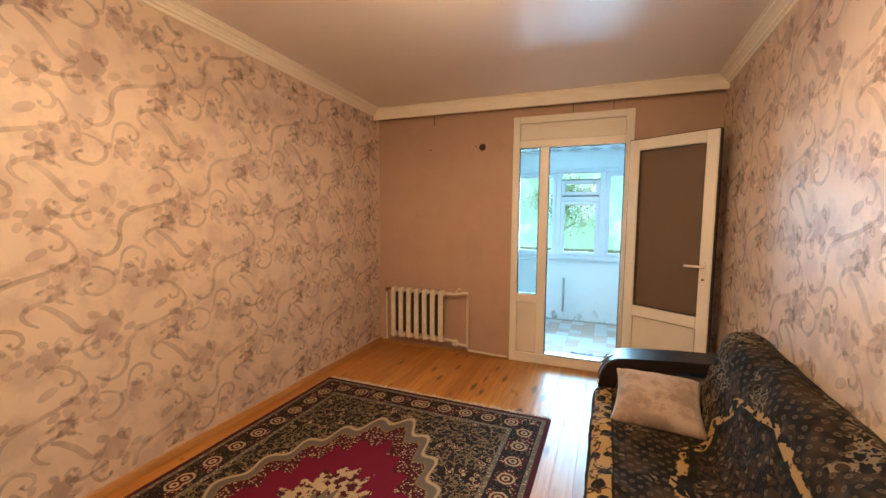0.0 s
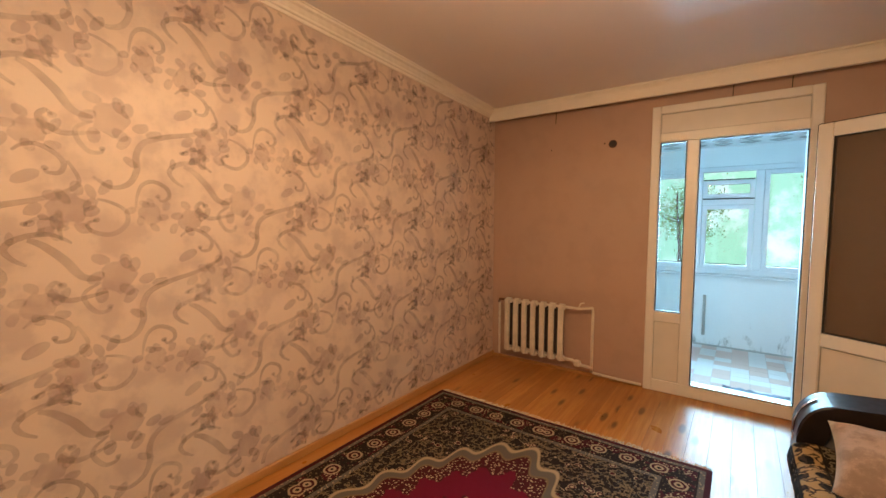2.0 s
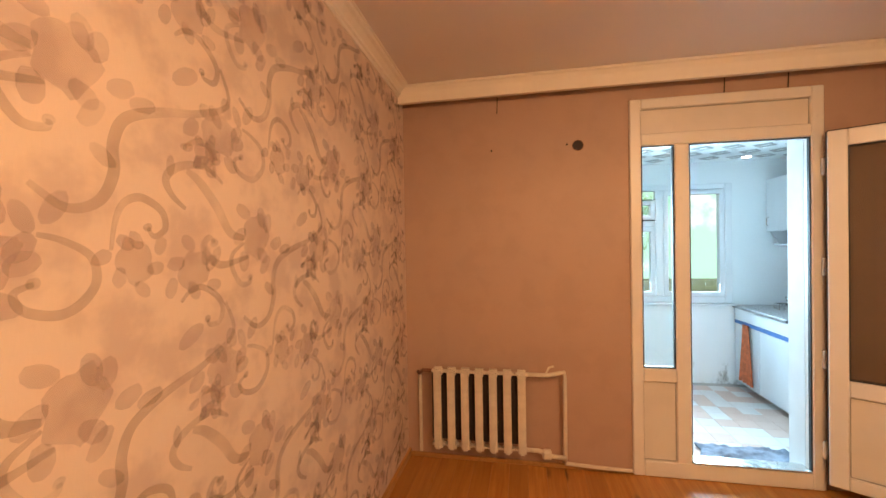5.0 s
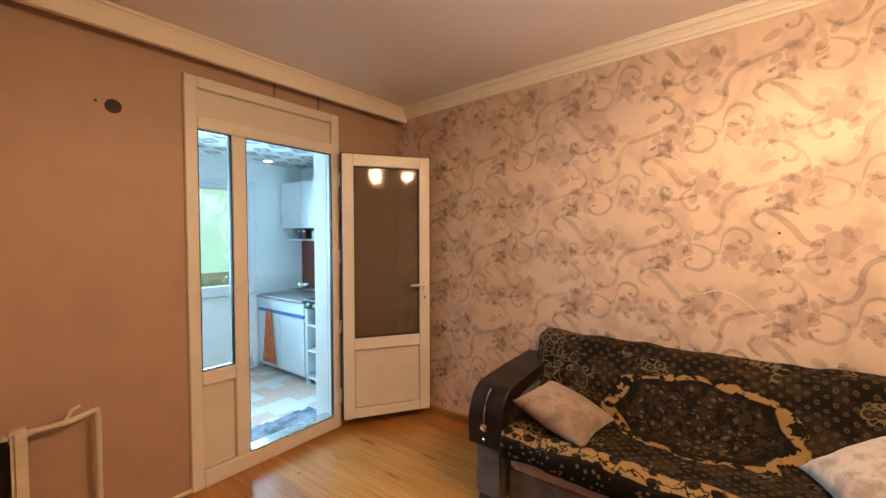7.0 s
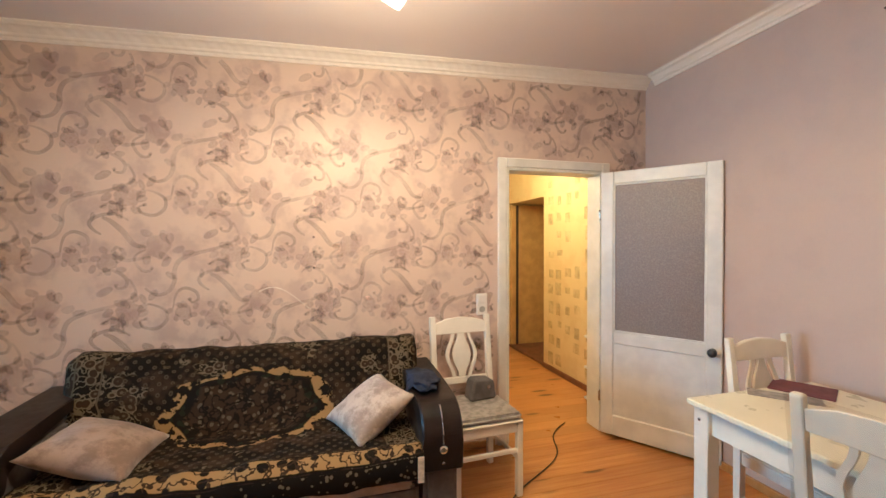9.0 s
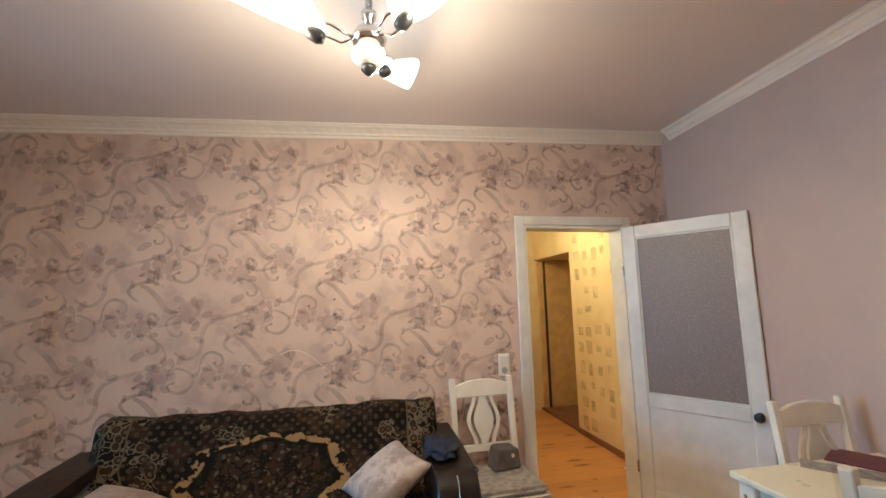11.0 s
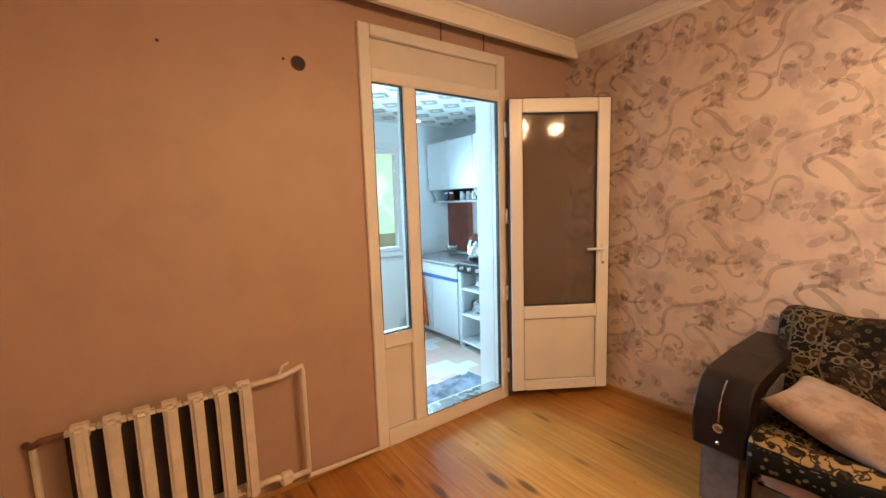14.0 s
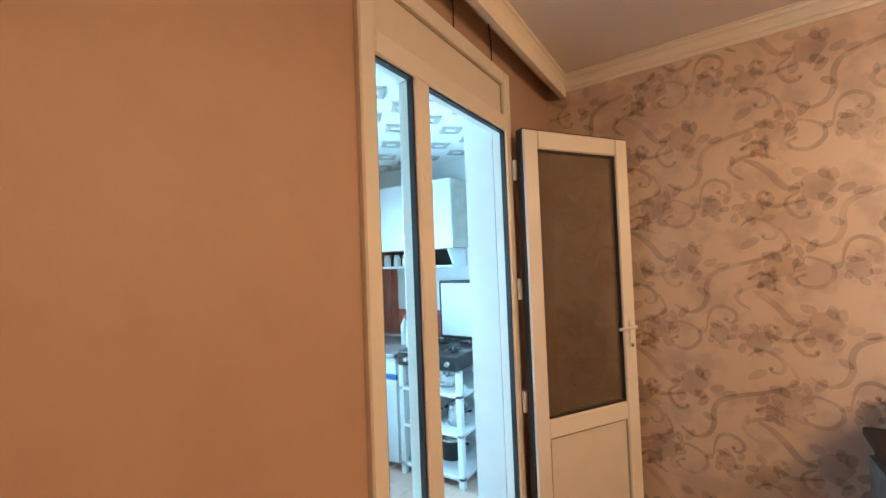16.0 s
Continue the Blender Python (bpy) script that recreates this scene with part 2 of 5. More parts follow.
def rug_mat(hx, hy):
    """Woven carpet: guard stripes, a border of rosettes, dark spandrels, a lobed crimson field and a medallion."""
    a = Mat("woven_carpet", (0.1, 0.02, 0.02), 0.95, spec=0.15)
    o = a.coord()
    x, y, _ = a.xyz(o)
    ax, ay = a.math("ABSOLUTE", x), a.math("ABSOLUTE", y)
    e = a.math("MINIMUM", a.math("SUBTRACT", hx, ax), a.math("SUBTRACT", hy, ay))
    dark, red, wine = (0.016, 0.011, 0.011), (0.135, 0.004, 0.024), (0.060, 0.008, 0.014)
    cream, olive, grey = (0.42, 0.32, 0.19), (0.19, 0.14, 0.075), (0.13, 0.115, 0.09)
    fl = a.cells(o, 21)
    fine = a.cells(o, 58)
    nz = a.noise(o, 34, 5)
    # rosettes: rings of cream, wine and cream round each cell's heart
    rose = a.mix(a.step(fl, 0.50, 0.46), dark, cream)
    rose = a.mix(a.step(fl, 0.41, 0.37), rose, wine)
    rose = a.mix(a.step(fl, 0.24, 0.19), rose, cream)
    sprig = a.step(a.math("ABSOLUTE", a.math("SUBTRACT", a.noise(o, 19, 3), 0.5)), 0.045, 0.025)
    spandrel = a.mix(sprig, a.mix(a.step(fine, 0.30, 0.24), dark, grey), olive)
    spandrel = a.mix(a.step(a.noise(o, 8.5, 2), 0.56, 0.58), spandrel, rose)
    # the lobed field
    ang = a.math("ARCTAN2", a.math("DIVIDE", y, hy), a.math("DIVIDE", x, hx))
    rad = a.math("SQRT", a.math("ADD", a.math("POWER", a.math("DIVIDE", ax, hx - 0.3), 1.55), a.math("POWER", a.math("DIVIDE", ay, hy - 0.33), 1.45)))
    rad = a.math("ADD", rad, a.math("MULTIPLY", a.math("SINE", a.math("MULTIPLY", ang, 20.0)), 0.035))
    bits = a.mix(a.step(a.math("ADD", fine, a.math("MULTIPLY", nz, 0.3)), 0.52, 0.44), wine, cream)
    col = a.mix(a.step(rad, 0.96, 0.945), spandrel, cream)
    col = a.mix(a.step(rad, 0.935, 0.92), col, grey)
    col = a.mix(a.step(rad, 0.885, 0.87), col, olive)
    col = a.mix(a.step(rad, 0.87, 0.855), col, bits)
    inner = a.math("ADD", rad, a.math("MULTIPLY", a.math("SUBTRACT", a.noise(o, 13, 3), 0.5), 0.22))
    col = a.mix(a.step(inner, 0.75, 0.735), col, red)
    col = a.mix(a.step(inner, 0.52, 0.505), col, a.mix(a.step(a.noise(o, 24, 3), 0.47, 0.51), wine, cream))
    col = a.mix(a.step(rad, 0.34, 0.325), col, a.mix(a.step(fl, 0.40, 0.36), grey, cream))
    # the border bands, counted from the edge
    run = a.math("MAXIMUM", a.math("SUBTRACT", hx, ax), a.math("SUBTRACT", hy, ay))
    mid = a.math("ABSOLUTE", a.math("SUBTRACT", e, 0.145))
    rosette = a.math("MULTIPLY", a.math("SUBTRACT", a.math("FRACT", a.math("DIVIDE", run, 0.17)), 0.5), 0.17)
    dist = a.math("SQRT", a.math("ADD", a.math("POWER", mid, 2.0), a.math("POWER", rosette, 2.0)))
    dist = a.math("ADD", dist, a.math("MULTIPLY", a.math("SUBTRACT", nz, 0.5), 0.02))
    band = a.mix(a.step(fine, 0.30, 0.2), dark, olive)
    band = a.mix(a.step(a.noise(o, 9, 2), 0.5, 0.54), band, a.mix(a.step(fine, 0.36, 0.3), wine, cream))
    band = a.mix(a.step(dist, 0.052, 0.047), band, cream)
    band = a.mix(a.step(dist, 0.040, 0.036), band, wine)
    band = a.mix(a.step(dist, 0.026, 0.022), band, cream)
    band = a.mix(a.step(dist, 0.012, 0.009), band, dark)
    guard = a.mix(a.step(fine, 0.34, 0.26), grey, cream)
    col = a.mix(a.step(e, 0.262, 0.258), col, guard)
    col = a.mix(a.step(e, 0.232, 0.228), col, dark)
    col = a.mix(a.step(e, 0.222, 0.218), col, band)
    col = a.mix(a.step(e, 0.070, 0.066), col, dark)
    col = a.mix(a.step(e, 0.060, 0.056), col, guard)
    col = a.mix(a.step(e, 0.032, 0.028), col, wine)
    col = a.mix(a.math("MULTIPLY", a.noise(o, 4, 3), 0.3), col, dark)
    a.set("Base Color", col)
    a.bump(a.noise(o, 380, 2), 0.6, 0.003)
    return a.m


def throw_mat():
    """Tapestry throw in black and dark green with rows of dots, a gold leaf band and a gold-edged medallion."""
    a = Mat("tapestry_throw", (0.02, 0.02, 0.015), 0.95, spec=0.1)
    uv = a.coord("UV")
    u, v, _ = a.xyz(uv)
    mm = a.vec(u, v, 0.0)
    black, green, gold = (0.010, 0.008, 0.006), (0.014, 0.017, 0.010), (0.27, 0.175, 0.068)
    tan, brown, straw = (0.095, 0.072, 0.043), (0.034, 0.021, 0.013), (0.135, 0.105, 0.062)
    nz = a.noise(mm, 14, 4)
    line = lambda n, w: a.step(a.math("ABSOLUTE", a.math("SUBTRACT", n, 0.5)), w, w * 0.5)
    base = a.mix(a.step(a.noise(mm, 9, 3), 0.45, 0.6), black, brown)
    # diagonal rows of round dots with a dark heart
    du = a.math("SUBTRACT", a.math("FRACT", a.math("MULTIPLY", a.math("ADD", u, v), 17.0)), 0.5)
    dv = a.math("SUBTRACT", a.math("FRACT", a.math("MULTIPLY", a.math("SUBTRACT", u, v), 17.0)), 0.5)
    dd = a.math("ADD", a.math("MULTIPLY", du, du), a.math("MULTIPLY", dv, dv))
    col = a.mix(a.math("MULTIPLY", a.step(dd, 0.075, 0.04), 0.6), base, tan)
    col = a.mix(a.step(dd, 0.012, 0.006), col, brown)
    # roses with tendrils in patches over the dots
    cl = a.cells(mm, 17)
    rose = a.mix(a.step(cl, 0.46, 0.42), a.mix(line(a.noise(mm, 23, 2), 0.05), black, straw), straw)
    rose = a.mix(a.step(cl, 0.37, 0.33), rose, brown)
    rose = a.mix(a.step(cl, 0.17, 0.12), rose, tan)
    ends = a.math("MINIMUM", u, a.math("SUBTRACT", 1.72, u))
    patch = a.math("ADD", a.noise(mm, 5, 2), a.math("MULTIPLY", a.step(ends, 0.45, 0.15), 0.14))
    col = a.mix(a.step(patch, 0.60, 0.63), col, rose)
    # the medallion, half on the back and half on the seat
    mu, mv = a.math("ABSOLUTE", a.math("SUBTRACT", u, 0.84)), a.math("SUBTRACT", v, 0.66)
    r = a.math("SQRT", a.math("ADD", a.math("POWER", a.math("DIVIDE", mu, 0.44), 2.0), a.math("POWER", a.math("DIVIDE", mv, 0.25), 2.0)))
    th = a.math("ARCTAN2", a.math("MULTIPLY", mv, 1.7), mu)
    r = a.math("ADD", r, a.math("MULTIPLY", a.math("ABSOLUTE", a.math("SINE", a.math("MULTIPLY", th, 4.0))), 0.10))
    rough_r = a.math("ADD", r, a.math("MULTIPLY", a.math("SUBTRACT", a.noise(mm, 11, 4), 0.5), 0.45))
    leafy = a.mix(a.step(a.noise(mm, 17, 3), 0.50, 0.53), gold, black)
    col = a.mix(a.step(rough_r, 1.05, 1.02), col, leafy)
    col = a.mix(a.step(r, 0.90, 0.88), col, a.mix(a.step(a.cells(mm, 26), 0.42, 0.34), black, green))
    heart = a.mix(a.step(a.cells(mm, 30), 0.36, 0.28), brown, tan)
    heart = a.mix(line(a.noise(mm, 16, 2), 0.05), heart, black)
    col = a.mix(a.step(a.math("ADD", r, a.math("MULTIPLY", nz, 0.2)), 0.90, 0.86), col, heart)
    # bands at the front hem, the top and both ends
    def band(col, d, lo, hi, fill, edge):
        inside = a.math("MULTIPLY", a.step(d, lo, lo + 0.004), a.step(d, hi, hi - 0.004))
        core = a.math("MULTIPLY", a.step(d, lo + 0.008, lo + 0.012), a.step(d, hi - 0.008, hi - 0.012))
        return a.mix(inside, col, a.mix(core, edge, fill))
    scrolls = a.mix(a.step(a.math("ADD", a.cells(mm, 16), a.math("MULTIPLY", nz, 0.45)), 0.66, 0.60), gold, black)
    scrolls = a.mix(line(a.noise(mm, 15, 2), 0.04), scrolls, brown)
    beads = a.mix(a.step(a.cells(mm, 34), 0.33, 0.24), black, straw)
    col = band(col, ends, 0.05, 0.17, rose, tan)
    col = band(col, v, 0.10, 0.205, scrolls, black)
    col = band(col, v, 0.0, 0.10, beads, black)
    col = band(col, a.math("SUBTRACT", 1.34, v), 0.12, 0.2, rose, tan)
    a.set("Base Color", col)
    a.bump(a.math("ADD", a.noise(mm, 160, 2), a.math("MULTIPLY", nz, 2.0)), 0.6, 0.004)
    return a.m


M_THROW = throw_mat()


def pillow_mat(name, c0, c1):
    a = Mat(name, c0, 0.85, spec=0.2)
    o = a.coord()
    n = a.noise(a.scaled(o, (1, 1, 1)), 9, 6, 0.7)
    a.set("Base Color", a.mix(a.step(n, 0.42, 0.62), c0, c1))
    a.set("Sheen Weight", 0.4)
    a.bump(a.noise(o, 18, 4), 0.35, 0.006)
    return a.m


M_PILLOW_A = pillow_mat("taupe_plush", (0.33, 0.245, 0.20), (0.20, 0.14, 0.11))
M_PILLOW_B = pillow_mat("marbled_plush", (0.50, 0.42, 0.36), (0.28, 0.22, 0.185))


def leaf_mat():
    a = Mat("leaves", (0.07, 0.12, 0.03), 0.6)
    n = a.node("NewGeometry").outputs["Random Per Island"]
    a.set("Base Color", a.mix(n, (0.05, 0.11, 0.025), (0.12, 0.19, 0.05)))
    d = a.node("BsdfTranslucent")
    x = a.node("MixShader")
    a.put(d.inputs[0], a.mix(n, (0.16, 0.30, 0.06), (0.30, 0.42, 0.12)))
    x.inputs[0].default_value = 0.85
    a.nt.links.new(a.b.outputs[0], x.inputs[1]), a.nt.links.new(d.outputs[0], x.inputs[2])
    a.nt.links.new(x.outputs[0], a.nt.nodes["Material Output"].inputs[0])
    return a.m


M_LEAF = leaf_mat()

# ---------------------------------------------------------------- building helpers


def mesh_of(name, bm, mat, smooth=False):
    me = bpy.data.meshes.new(name)
    bmesh.ops.recalc_face_normals(bm, faces=bm.faces)
    bm.to_mesh(me)
    bm.free()
    me.materials.append(mat)
    if smooth:
        for p in me.polygons: p.use_smooth = True
    return me


def part(name, bm, mat, parent=None, label="", smooth=False):
    ob = new(name, mesh_of(name, bm, mat, smooth))
    ob.parent = parent
    if label: tagged(ob, label)
    return ob


def thing(name, m, label, category, group=""):
    ob = new(name)
    ob.empty_display_size = 0.1
    ob.matrix_world = m
    return tagged(ob, label, category, group)


def structure(name, bm, mat, label, category="", smooth=False):
    return tagged(part(name, bm, mat, None, "", smooth), label, category or name.split("_")[0], kind="structure")


def box(x0, x1, y0, y1, z0, z1, bevel=0.0, bm=None, seg=1):
    own = bmesh.new()
    bmesh.ops.create_cube(own, size=1)
    for v in own.verts:
        v.co = Vector(((x0 + x1) / 2 + v.co.x * (x1 - x0), (y0 + y1) / 2 + v.co.y * (y1 - y0), (z0 + z1) / 2 + v.co.z * (z1 - z0)))
    if bevel: bmesh.ops.bevel(own, geom=own.edges[:], offset=bevel, segments=seg, affect="EDGES", clamp_overlap=True)
    return joined(bm, own)


def joined(bm, own):
    if bm is None: return own
    me = bpy.data.meshes.new("scratch")
    own.to_mesh(me)
    own.free()
    bm.from_mesh(me)
    bpy.data.meshes.remove(me)
    return bm


def extrude(outline, axis, a, b, bm=None, bevel=0.0):
    """A prism: outline in the two other axes, from a to b along the axis."""
    own = bmesh.new()
    def at(p, d):
        return {"x": (d, p[0], p[1]), "y": (p[0], d, p[1]), "z": (p[0], p[1], d)}[axis]
    lo, hi = ([own.verts.new(at(p, d)) for p in outline] for d in (a, b))
    own.faces.new(lo), own.faces.new(hi[::-1])
    for i in range(len(outline)):
        j = (i + 1) % len(outline)
        own.faces.new((lo[i], hi[i], hi[j], lo[j]))
    if bevel: bmesh.ops.bevel(own, geom=own.edges[:], offset=bevel, segments=1, affect="EDGES", clamp_overlap=True)
    return joined(bm, own)


def tube(points, radius, sides=8, bm=None, taper=None):
    own = bmesh.new()
    pts = [Vector(p) for p in points]
    rings = []
    for i, p in enumerate(pts):
        d = (pts[min(i + 1, len(pts) - 1)] - pts[max(i - 1, 0)]).normalized()
        up = Vector((0, 0, 1)) if abs(d.z) < 0.9 else Vector((1, 0, 0))
        s = d.cross(up).normalized()
        t = s.cross(d)
        r = radius if taper is None else radius + (taper - radius) * i / (len(pts) - 1)
        rings.append([own.verts.new(p + r * (math.cos(k) * s + math.sin(k) * t)) for k in (2 * math.pi * q / sides for q in range(sides))])
    for a, b in zip(rings, rings[1:]):
        for k in range(sides):
            own.faces.new((a[k], a[(k + 1) % sides], b[(k + 1) % sides], b[k]))
    own.faces.new(rings[0][::-1]), own.faces.new(rings[-1])
    return joined(bm, own)


def lathe(profile, sides=20, centre=(0, 0, 0), bm=None):
    """A turned body from (radius, height) pairs."""
    own = bmesh.new()
    rings = [[own.verts.new((centre[0] + r * math.cos(k), centre[1] + r * math.sin(k), centre[2] + z)) for k in (2 * math.pi * q / sides for q in range(sides))] for r, z in profile]
    for a, b in zip(rings, rings[1:]):
        for k in range(sides):
            own.faces.new((a[k], a[(k + 1) % sides], b[(k + 1) % sides], b[k]))
    own.faces.new(rings[0][::-1]), own.faces.new(rings[-1])
    return joined(bm, own)


def place(ob, m):
    ob.matrix_basis = m
    return ob

# ---------------------------------------------------------------- the room's shell
def sloped(bm):
    """Carries the upper edges along with the ceiling's fall."""
    for v in bm.verts:
        if v.co.z > 2.45: v.co.z += top_z(max(S - 0.3, min(0.3, v.co.y)), max(0.0, min(W, v.co.x))) - 2.575
    return bm


T = 0.2
wall_west = structure("wall_west", sloped(box(-T, 0, S - T, T, -0.1, 2.65)), M_PAPER, "beige scroll-patterned wallpapered wall", "wall")
b = sloped(box(W, W + 0.12, -3.95, 0, -0.1, 2.65))
sloped(box(W, W + 0.12, S - T, -4.74, -0.1, 2.65, bm=b))
own = box(W, W + 0.12, -4.74, -3.95, 1.985, 2.65)
wall_east = structure("wall_east", joined(b, sloped(own)), M_PAPER, "beige scroll-patterned wallpapered wall with a doorway", "wall")
wall_south = structure("wall_south", sloped(box(0, W, S - T, S, -0.1, 2.65)), M_SOUTHPAPER, "plain pinkish wallpapered wall", "wall")
b = sloped(box(0, FX0, 0, T, -0.1, 2.65))
sloped(box(FX1, KE + T, 0, T, -0.1, 2.65, bm=b))
sloped(box(FX0, FX1, 0, T, FZ, 2.65, bm=b))
wall_north = structure("wall_north", b, M_PLAINPAPER, "plain salmon-brown wallpapered wall with a glazed door", "wall")

bm = bmesh.new()
ring = [bm.verts.new((x, y, top_z(y, x) + dz)) for dz in (0, 0.1) for x, y in ((-T, S - T), (W + T, S - T), (W + T, T), (-T, T))]
for f in ((0, 1, 2, 3), (4, 5, 6, 7), (0, 1, 5, 4), (1, 2, 6, 5), (2, 3, 7, 6), (3, 0, 4, 7)): bm.faces.new([ring[i] for i in f])
structure("ceiling", bm, M_CEIL, "smooth satin grey-beige ceiling", "ceiling")

# moulded cornice along three walls, and a pelmet board before the north wall
def cornice(name, a, b, inward):
    prof = ((0, -0.095), (0.012, -0.095), (0.016, -0.075), (0.03, -0.07), (0.034, -0.055), (0.06, -0.03), (0.082, -0.022), (0.088, -0.008), (0.1, -0.006), (0.1, 0.004), (0, 0.004))
    prof = [(d * 0.82, h * 0.82) for d, h in prof]
    own = bmesh.new()
    ends = []
    for p in (a, b):
        ends.append([own.verts.new((p[0] + inward[0] * d, p[1] + inward[1] * d, top_z(p[1], p[0]) + h)) for d, h in prof])
    own.faces.new(ends[0]), own.faces.new(ends[1][::-1])
    for i in range(len(prof)):
        j = (i + 1) % len(prof)
        own.faces.new((ends[0][i], ends[1][i], ends[1][j], ends[0][j]))
    return structure(name, own, M_CORNICE, "cream moulded plaster cornice under the ceiling", "cornice")


def cornice_mat():
    a = Mat("cornice_plaster", (0.78, 0.70, 0.58), 0.6)
    o = a.coord()
    x, y, z = a.xyz(o)
    w = a.math("SINE", a.math("MULTIPLY", a.math("ADD", x, y), 95.0))
    a.set("Base Color", a.mix(a.noise(o, 6, 4), (0.80, 0.73, 0.62), (0.88, 0.82, 0.73)))
    a.bump(a.math("ADD", w, a.math("MULTIPLY", a.noise(o, 60, 3), 1.5)), 0.12, 0.005)
    return a.m


M_CORNICE = cornice_mat()
cornice("cornice_west", (0.0, S), (0.0, -0.12), (1, 0))
cornice("cornice_east", (W, S), (W, -0.12), (-1, 0))
cornice("cornice_south", (0.1, S), (W - 0.1, S), (0, 1))
structure("pelmet_board", extrude([(-0.122, 2.447), (-0.09, 2.447), (-0.09, 2.562), (-0.148, 2.562), (-0.148, 2.548), (-0.136, 2.543), (-0.126, 2.525), (-0.122, 2.515), (-0.122, 2.46)], "x", 0.002, W - 0.002), M_CORNICE, "cream pelmet board hiding a curtain niche", "pelmet")

# skirting boards
for name, b in (("baseboard_west", box(0.001, 0.022, S + 0.02, -0.001, 0.001, 0.05, 0.004)), ("baseboard_east", box(W - 0.022, W - 0.001, -3.86, -0.02, 0.001, 0.05, 0.004)),
                ("baseboard_north", box(0.02, FX0 - 0.002, -0.018, -0.001, 0.001, 0.03, 0.004)), ("baseboard_south", box(0.02, W - 0.05, S + 0.001, S + 0.022, 0.001, 0.05, 0.004))):
    structure(name, b, M_SKIRT, "narrow varnished pine skirting board", "baseboard")

# printed vines and blooms of the wallpaper
def smooth_line(ctrl, steps=5):
    """A Catmull-Rom curve through the control points."""
    p = [ctrl[0]] + list(ctrl) + [ctrl[-1]]
    out = []
    for k in range(1, len(p) - 2):
        for q in range(steps):
            t = q / steps
            out.append(tuple(0.5 * (2 * p[k][c] + (p[k + 1][c] - p[k - 1][c]) * t + (2 * p[k - 1][c] - 5 * p[k][c] + 4 * p[k + 1][c] - p[k + 2][c]) * t * t
                                    + (3 * p[k][c] - p[k - 1][c] - 3 * p[k + 1][c] + p[k + 2][c]) * t ** 3) for c in (0, 1)))
    return out + [ctrl[-1]]


class Motif:
    """One repeat of the wallpaper: flat shapes as outlines or strips, each on a layer of its own."""
    def __init__(self):
        self.strips, self.fills = [], []

    def scroll(self, width, *ctrl, bud=True, fat=0.5):
        pts, rails = smooth_line(ctrl), []
        n = len(pts)
        for i, (a, c) in enumerate(pts):
            q, r = pts[min(i + 1, n - 1)], pts[max(i - 1, 0)]
            da, dc = q[0] - r[0], q[1] - r[1]
            l = math.hypot(da, dc) or 1
            k = i / (n - 1)
            w = width * (0.45 + 0.55 * math.sin(math.pi * min(1, k / (2 * fat) if k < fat else 0.5 + 0.5 * (k - fat) / (1 - fat))))
            rails.append(((a - dc / l * w, c + da / l * w), (a + dc / l * w, c - da / l * w)))
        self.strips.append(rails)
        if bud: self.petal(pts[-1][0], pts[-1][1], width * 1.25, width * 1.05, 0.4, False)

    def petal(self, a, c, ra, rc, rot, bloom=True, lobes=0, seed=1):
        rnd = random.Random(seed * 31 + int(a * 1000) + int(c * 500))
        ring = []
        n = 26 if lobes else 10
        for i in range(n):
            g = 2 * math.pi * i / n
            k = rnd.uniform(0.93, 1.07) * (1 + (0.10 * math.cos(lobes * g) if lobes else 0))
            x, y = ra * k * math.cos(g), rc * k * math.sin(g)
            ring.append((a + x * math.cos(rot) - y * math.sin(rot), c + x * math.sin(rot) + y * math.cos(rot)))
        self.fills.append((ring, bloom))

    def bloom(self, a, c, r, rot):
        self.petal(a, c, r * 1.1, r * 0.9, rot, True, 5)
        for k in range(7):
            g = rot + k * 0.97
            d = 1.15 + 0.45 * (k % 2)
            self.petal(a + r * d * math.cos(g), c + r * d * 0.85 * math.sin(g), r * 0.5, r * 0.34, g + 0.6)

    def leaf(self, a, c, ln, rot):
        self.petal(a, c, ln * 1.25, ln * 0.65, rot)


motif = Motif()
motif.scroll(0.013, (0.03, -0.02), (0.06, -0.11), (-0.05, -0.17), (-0.16, -0.20), (-0.25, -0.24), (-0.28, -0.30), (-0.28, -0.36), (-0.31, -0.42), (-0.37, -0.44), (-0.43, -0.40), bud=False, fat=0.6)
motif.scroll(0.0095, (-0.29, 0.13), (-0.28, 0.19), (-0.26, 0.23), (-0.22, 0.245), (-0.17, 0.22), (-0.16, 0.18), (-0.19, 0.16), (-0.205, 0.18))
motif.scroll(0.0095, (-0.12, 0.0), (-0.09, 0.025), (-0.05, 0.03), (0, 0), (0.02, -0.035), (0.005, -0.07), (-0.03, -0.07), (-0.035, -0.055))
motif.scroll(0.010, (-0.42, 0.16), (-0.38, 0.15), (-0.33, 0.12), (-0.32, 0.07), (-0.35, 0.03), (-0.39, 0.015), (-0.44, 0.03), (-0.455, 0.06), (-0.425, 0.075))
motif.scroll(0.012, (-0.40, -0.22), (-0.47, -0.235), (-0.52, -0.24), (-0.56, -0.22), (-0.58, -0.19), (-0.56, -0.165), (-0.54, -0.18))
motif.scroll(0.0095, (-0.42, -0.18), (-0.47, -0.21), (-0.475, -0.25), (-0.44, -0.30), (-0.40, -0.30), (-0.395, -0.285))
motif.scroll(0.016, (-0.63, 0.0), (-0.59, -0.02), (-0.53, -0.08), (-0.48, -0.15), (-0.42, -0.165), bud=False, fat=0.55)
motif.scroll(0.011, (-0.10, 0.23), (-0.14, 0.26), (-0.155, 0.30), (-0.11, 0.335), (-0.03, 0.345), (0.03, 0.31), bud=False)
